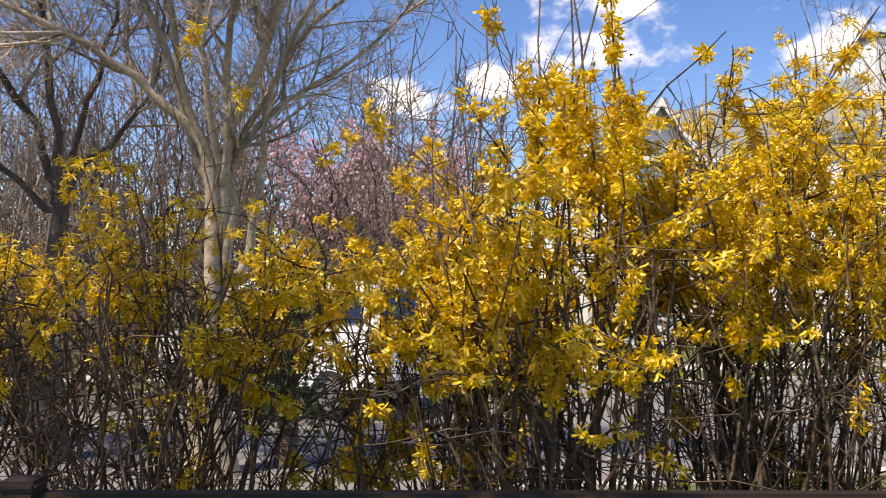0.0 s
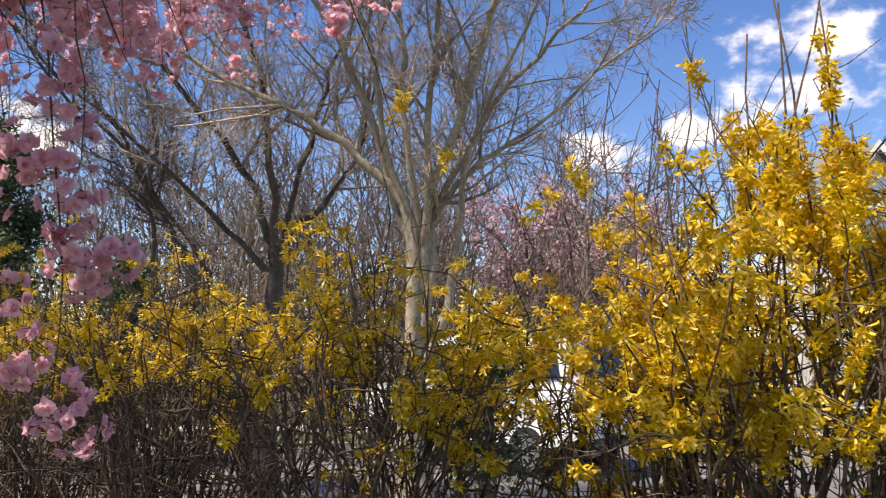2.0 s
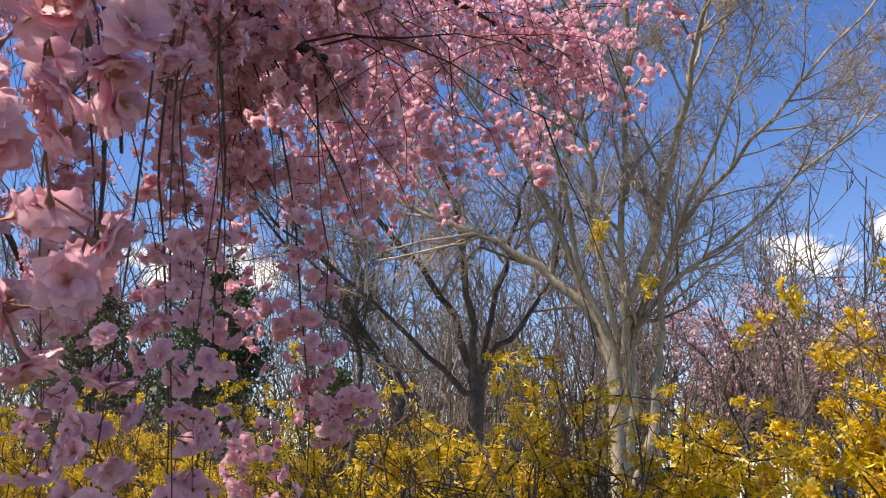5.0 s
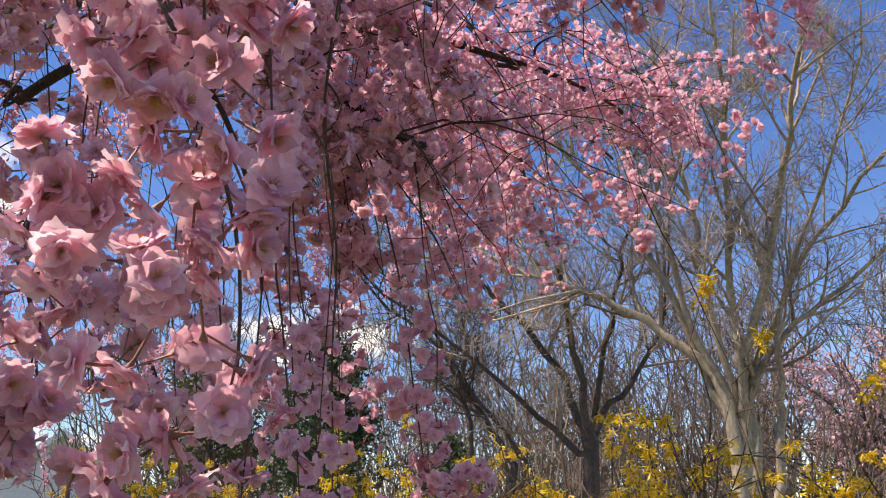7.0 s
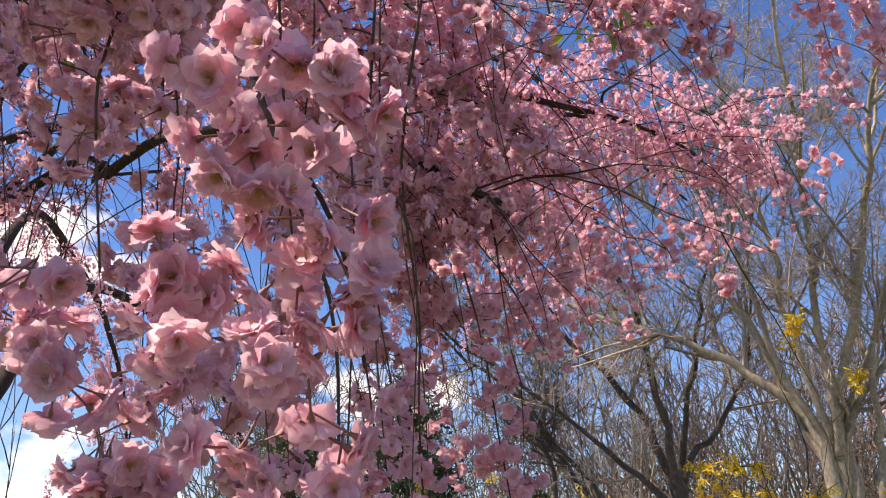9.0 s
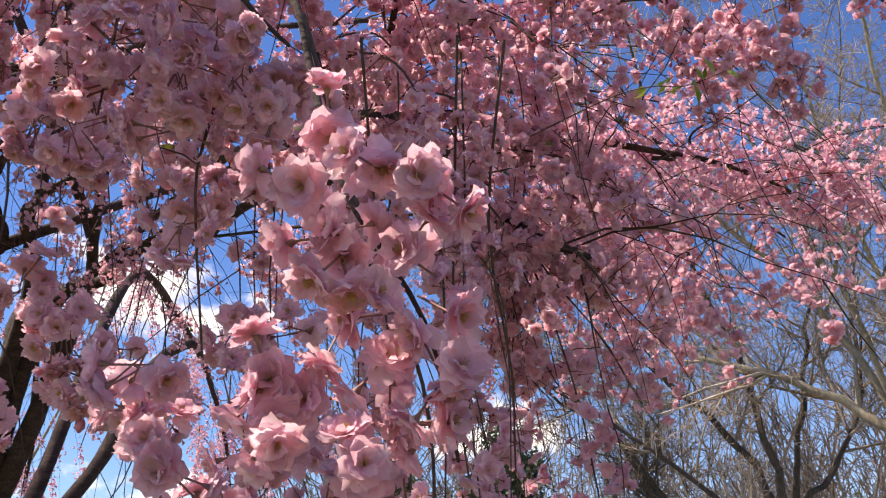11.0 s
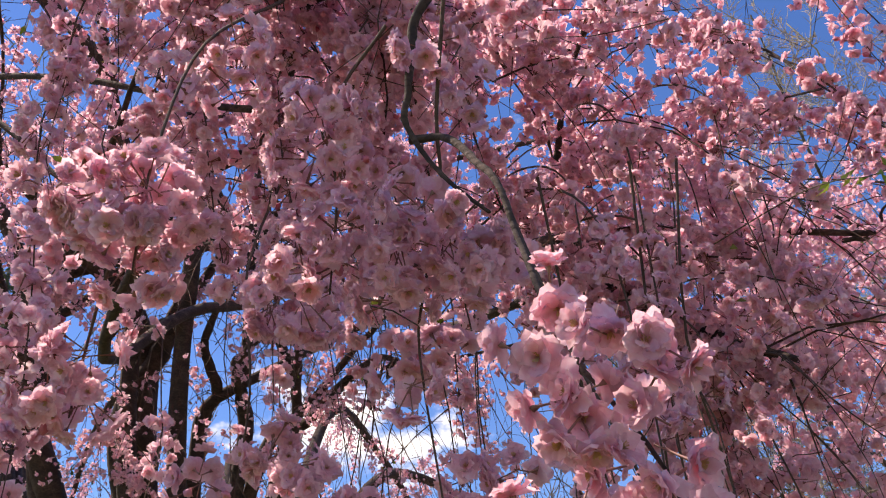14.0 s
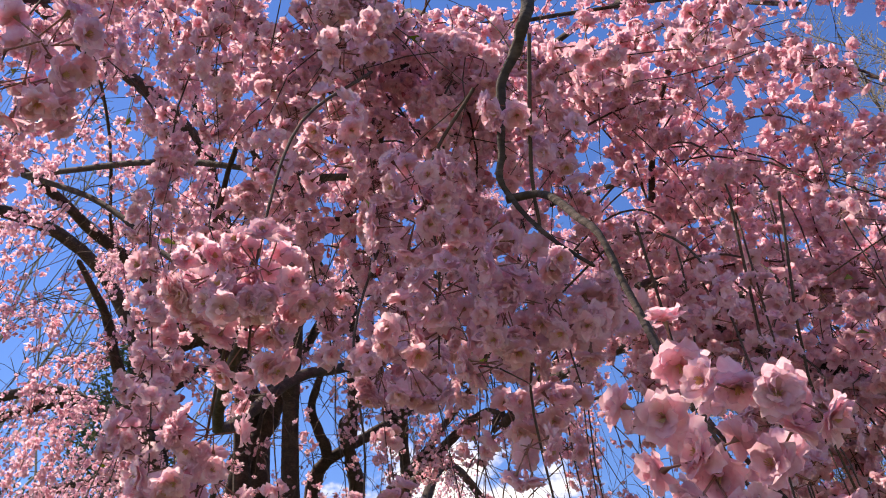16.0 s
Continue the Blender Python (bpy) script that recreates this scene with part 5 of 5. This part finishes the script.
# ---- the forsythia hedge ----
def shrub(x, y, top, wide, label, stems=46, dense=1.0, fine=False, tall=0, low=0.54, near_parts=0, lean=0.0, level=0.78, bloom=1.0):
    """A forsythia: arching shoots from one crown, with yellow flowers along their upper part."""
    root = thing("forsythia_shrub", label, "shrub", "forsythia hedge", at=(x, y, 0))
    wood = Heap()
    spots = []
    for i in range(stems + tall):
        a = rng.random() * 6.283
        is_tall = i >= stems
        r = wide * math.sqrt(rng.random()) * (0.35 if is_tall else 1.0)
        hgt = top * (level + (1.05 - level) * rng.random()) * (1 - 0.22 * (r / wide) ** 2)
        if is_tall:
            hgt = top * (1.10 + 0.12 * rng.random())
        foot = np.array([0.22 * wide * math.cos(a) + rng.normal(0, 0.12), 0.22 * wide * math.sin(a) + rng.normal(0, 0.12), -0.05])
        tip = np.array([r * math.cos(a) * 1.1 + lean, r * math.sin(a) * 0.9, hgt])
        mid = foot * 0.5 + tip * 0.5 + np.array([rng.normal(0, 0.12), rng.normal(0, 0.12), hgt * 0.10])
        mid[:2] *= 0.75
        line = smooth_line([foot, mid, tip], 14)
        line[1:-1] += rng.normal(0, 0.012, (12, 3))
        if near_parts:
            one = Heap()
            tube(one, line, np.linspace(0.0085 if not is_tall else 0.007, 0.0028, 14), 5)
            link("stem", one.mesh("stem", [FSTEM]), root)
        else:
            tube(wood, line, np.linspace(0.0085 if not is_tall else 0.007, 0.0028, 14), 4)
        for _ in range(0 if is_tall else 2 if x > 0.5 else 3):   # barer shoots beside it, low in the bush
            twin, _ = limb_line(foot + rng.normal(0, 0.1, 3) * (1, 1, 0), (tip - foot) + rng.normal(0, 0.75, 3) * (1, 0.7, 0.3), hgt * (0.45 + 0.35 * rng.random()), 0.09, 0.0, 6)
            tube(wood, twin, np.linspace(0.0062, 0.0022, 7), 3)
        runs = [(line, is_tall)]
        for _ in range(0 if is_tall else 6):
            j = rng.integers(3, 13)
            along = unit(line[j] - line[j - 1])
            d = unit(along * 0.5 + rng.normal(0, 0.55, 3) + np.array([0, 0, 0.15]))
            side, _ = limb_line(line[j], d, 0.18 + 0.36 * rng.random(), 0.17, 0.06 - 0.13 * rng.random(), 4)
            tube(wood, side, np.linspace(0.0042, 0.0018, 5), 3)
            runs.append((side, False))
            for _ in range(2):
                q = side[rng.integers(1, 5)]
                tw, _ = limb_line(q, rng.normal(0, 1, 3) + (0, 0, 0.3), 0.12 + 0.2 * rng.random(), 0.2, 0.0, 2)
                tube(wood, tw, np.linspace(0.0022, 0.0012, 3), 3)
                runs.append((tw, False))
        for run, tl in runs:
            seg = np.linalg.norm(np.diff(run, axis=0), axis=1).sum()
            for _ in range(int(seg / 0.15 * dense + rng.random())):   # tassels of flowers along a short stretch of twig
                j = int(rng.random() ** (0.6 if tl else 1.0) * (len(run) - 1))
                p = run[j] + (run[j + 1] - run[j]) * rng.random()
                chance = np.clip((p[2] / top - low) / 0.16, 0.035, 1) * (0.9 if tl else 1)
                where = Vector((p[0] + x, p[1] + y, p[2]))
                chance *= np.clip(0.32 + 2.8 * noise.noise(where * 2.2) + 2.2 * noise.noise(where * 6.0), 0.03, 1.2)
                if rng.random() < chance:
                    along = unit(run[j + 1] - run[j])
                    half = 0.025 + 0.045 * rng.random()
                    spots += [(p + along * rng.uniform(-half, half), along) for _ in range(int(2 + half * 130))]
    link("stem_tangle", wood.mesh("stem_tangle", [FSTEM]), root, "tangle of thin brown stems", "stuff")
    pts = np.array([s[0] for s in spots])
    along = np.array([s[1] for s in spots])
    many = rng.integers(1, 5, len(pts))
    pts, along = np.repeat(pts, many, axis=0), np.repeat(along, many, axis=0)
    pts = pts + along * rng.normal(0, 0.008, (len(pts), 1))
    side = unit(np.cross(along, rng.normal(0, 1, pts.shape)))
    axis = unit(0.8 * side + 0.15 * along + np.array([0, 0, -0.75]))
    place = pts + axis * (0.004 + 0.012 * rng.random((len(pts), 1)))
    turn = frames_for(axis, rng.random(len(pts)) * 6.283)
    sz = (1.0 + 0.45 * rng.random(len(pts))) * bloom
    pick = np.argsort((place[:, 0] + x) ** 2 + (place[:, 1] + y) ** 2)
    alone = np.zeros(len(pts), bool)
    alone[pick[:near_parts]] = True
    k = rng.integers(0, 6, len(pts))
    for i in np.flatnonzero(alone):
        ob = link("blossom", GOLD_MESHES[k[i]], root)
        m = Matrix([list(r) for r in (turn[i] * sz[i])]).to_4x4()
        m.translation = Vector(place[i])
        ob.matrix_basis = m
    h = Heap()
    for q in range(6):
        s = (k == q) & ~alone
        scatter(h, (GOLD_FAR if fine else GOLD_FULL)[q], turn[s], place[s], sz[s])
    link("blossoms", h.mesh("blossoms", [GOLD]), root, "bright yellow four-petalled flowers", "stuff")
    h = Heap()
    n = 260
    tips = pts[rng.integers(0, len(pts), n)]
    scatter(h, SPRIG, frames_for(rng.normal(0, 0.6, (n, 3)) + np.array([0, 0, 0.8]), rng.random(n) * 6.28), tips + rng.normal(0, 0.03, (n, 3)), 0.016 + 0.018 * rng.random(n))
    link("young_leaves", h.mesh("young_leaves", [LEAF]), root, "small fresh green leaves", "stuff")
    return root


GOLD_MESHES = []
for v, parts in GOLD_FULL:
    h = Heap()
    h.add(v, parts[0][0], 0)
    GOLD_MESHES.append(h.mesh("blossom", [GOLD]))

rng = np.random.default_rng(23)   # the hedge grows by a seed of its own
shrub(0.37, 2.5, 2.2, 0.52, "golden forsythia shrub in full bloom with tall shoots", 46, 1.4, tall=6, low=0.58, near_parts=110, lean=0.02, bloom=1.05)
shrub(0.12, 2.95, 2.1, 0.28, "golden forsythia shrub close behind its neighbour", 26, 1.5, near_parts=10, low=0.6, tall=2)
shrub(0.98, 2.75, 2.38, 0.54, "tall forsythia shrub with yellow flowers on dark stems", 40, 1.05, low=0.58, bloom=0.95, fine=True, near_parts=60, lean=0.08, level=0.84)
shrub(1.65, 2.65, 2.4, 0.58, "tall forsythia shrub with yellow flowers at the hedge end", 34, 0.9, fine=True, low=0.5)
shrub(1.3, 3.25, 2.45, 0.6, "brown-stemmed forsythia shrub behind the others", 34, 0.95, fine=True, level=0.88, bloom=0.9, low=0.6)
shrub(-0.88, 2.85, 2.0, 0.54, "shaded forsythia shrub with deep yellow flowers", 56, 0.95, fine=True, near_parts=60, low=0.66, level=0.80, bloom=0.95)
shrub(-0.24, 3.0, 1.72, 0.24, "slight forsythia shrub with few flowers in a gap of the hedge", 13, 0.75, near_parts=10, low=0.5)
shrub(-1.8, 3.1, 1.90, 0.62, "shaded forsythia shrub with thin tangled stems", low=0.74, stems=66, dense=0.62, near_parts=30, fine=True, level=0.80, bloom=0.9)
shrub(-2.7, 3.35, 1.88, 0.7, "wide forsythia shrub with small yellow flowers", low=0.72, stems=68, dense=0.62, fine=True, level=0.82, bloom=0.88)
shrub(-3.6, 3.6, 1.92, 0.7, "wide forsythia shrub with bright small flowers", 58, 0.75, low=0.62, fine=True, level=0.84, bloom=0.88)
shrub(-4.5, 3.8, 1.98, 0.7, "wide forsythia shrub with bright small flowers", 54, 0.75, low=0.6, fine=True, level=0.85, bloom=0.88)
shrub(-5.4, 4.0, 2.04, 0.7, "wide forsythia shrub at the far end of the hedge", 50, 0.9, low=0.6, fine=True, level=0.85, bloom=0.88)
shrub(-6.4, 4.2, 2.12, 0.75, "wide forsythia shrub at the far end of the hedge", 46, 0.9, low=0.6, fine=True, level=0.85, bloom=0.88)


# ---- the far pink cherry ----
def far_cherry(x, y, height, wide):
    root = thing("cherry_tree", "pale pink cherry tree in bloom across the street", "tree", at=(x, y, 0))
    h = Heap()
    tube(h, [(0, 0, -0.1), (0.05, 0, 0.8), (0.0, 0.05, 1.6)], [0.17, 0.13, 0.12], 9)
    link("trunk", h.mesh("trunk", [DARK_BARK]), root)
    fine = Heap()
    tips = []
    for i in range(12):
        a = i * 2.4
        line, _ = limb_line((0, 0.03, 1.5), (math.cos(a), math.sin(a), 1.5), height * 0.74, 0.1, -0.02, 9)
        h = Heap()
        tube(h, line, np.linspace(0.07, 0.012, 10), 5)
        link("limb", h.mesh("limb", [DARK_BARK]), root)
        for _ in range(26):
            p = line[rng.integers(3, 10)]
            tw, _ = limb_line(p, rng.normal(0, 1, 3) + (0, 0, 0.3), wide * 0.45 * rng.random() + 0.3, 0.15, -0.05, 5)
            tube(fine, tw, np.linspace(0.012, 0.004, 6), 3)
            tips.append(tw)
    link("fine_branching", fine.mesh("fine_branching", [DARK_BARK]), root, kind="stuff")
    h = Heap()
    pts = np.concatenate([t[rng.integers(1, 6, 15)] + rng.normal(0, 0.12, (15, 3)) for t in tips])
    scatter(h, CHERRY_TINY[0], frames_for(rng.normal(0, 1, pts.shape), rng.random(len(pts)) * 6), pts, 2.8 + 2.2 * rng.random(len(pts)))
    link("blossoms", h.mesh("blossoms", [FAR_PINK]), root, "soft pale pink blossom", "stuff")


far_cherry(-1.7, 21.0, 5.4, 2.6)


# ---- the fence ----
def fence():
    root = thing("fence", "black painted metal fence in front of the hedge", "fence", at=(0, 1.62, 0))
    block("top_rail", (-6.0, -0.02, 1.195), (4.5, 0.02, 1.233), FENCE_PAINT, root, 0.005)
    block("bottom_rail", (-6.0, -0.018, 0.14), (4.5, 0.018, 0.176), FENCE_PAINT, root, 0.005)
    for x in (-5.2, -2.98, -0.775, 1.43, 3.63):
        post = block("post", (x - 0.032, -0.032, -0.1), (x + 0.032, 0.032, 1.238), FENCE_PAINT, root, 0.004)
        cap = bmesh.new()
        box(cap, (x - 0.037, -0.037, 1.239), (x + 0.037, 0.037, 1.258), 0.007)
        part("cap", cap, FENCE_PAINT, post)
    x = -5.9
    me = None
    while x < 4.45:
        if me is None:
            ob = block("picket", (-0.009, -0.009, 0.177), (0.009, 0.009, 1.194), FENCE_PAINT, root, 0.002)
            me = ob.data
        else:
            ob = link("picket", me, root)
        ob.location = (x, 0, 0)
        x += 0.11


fence()
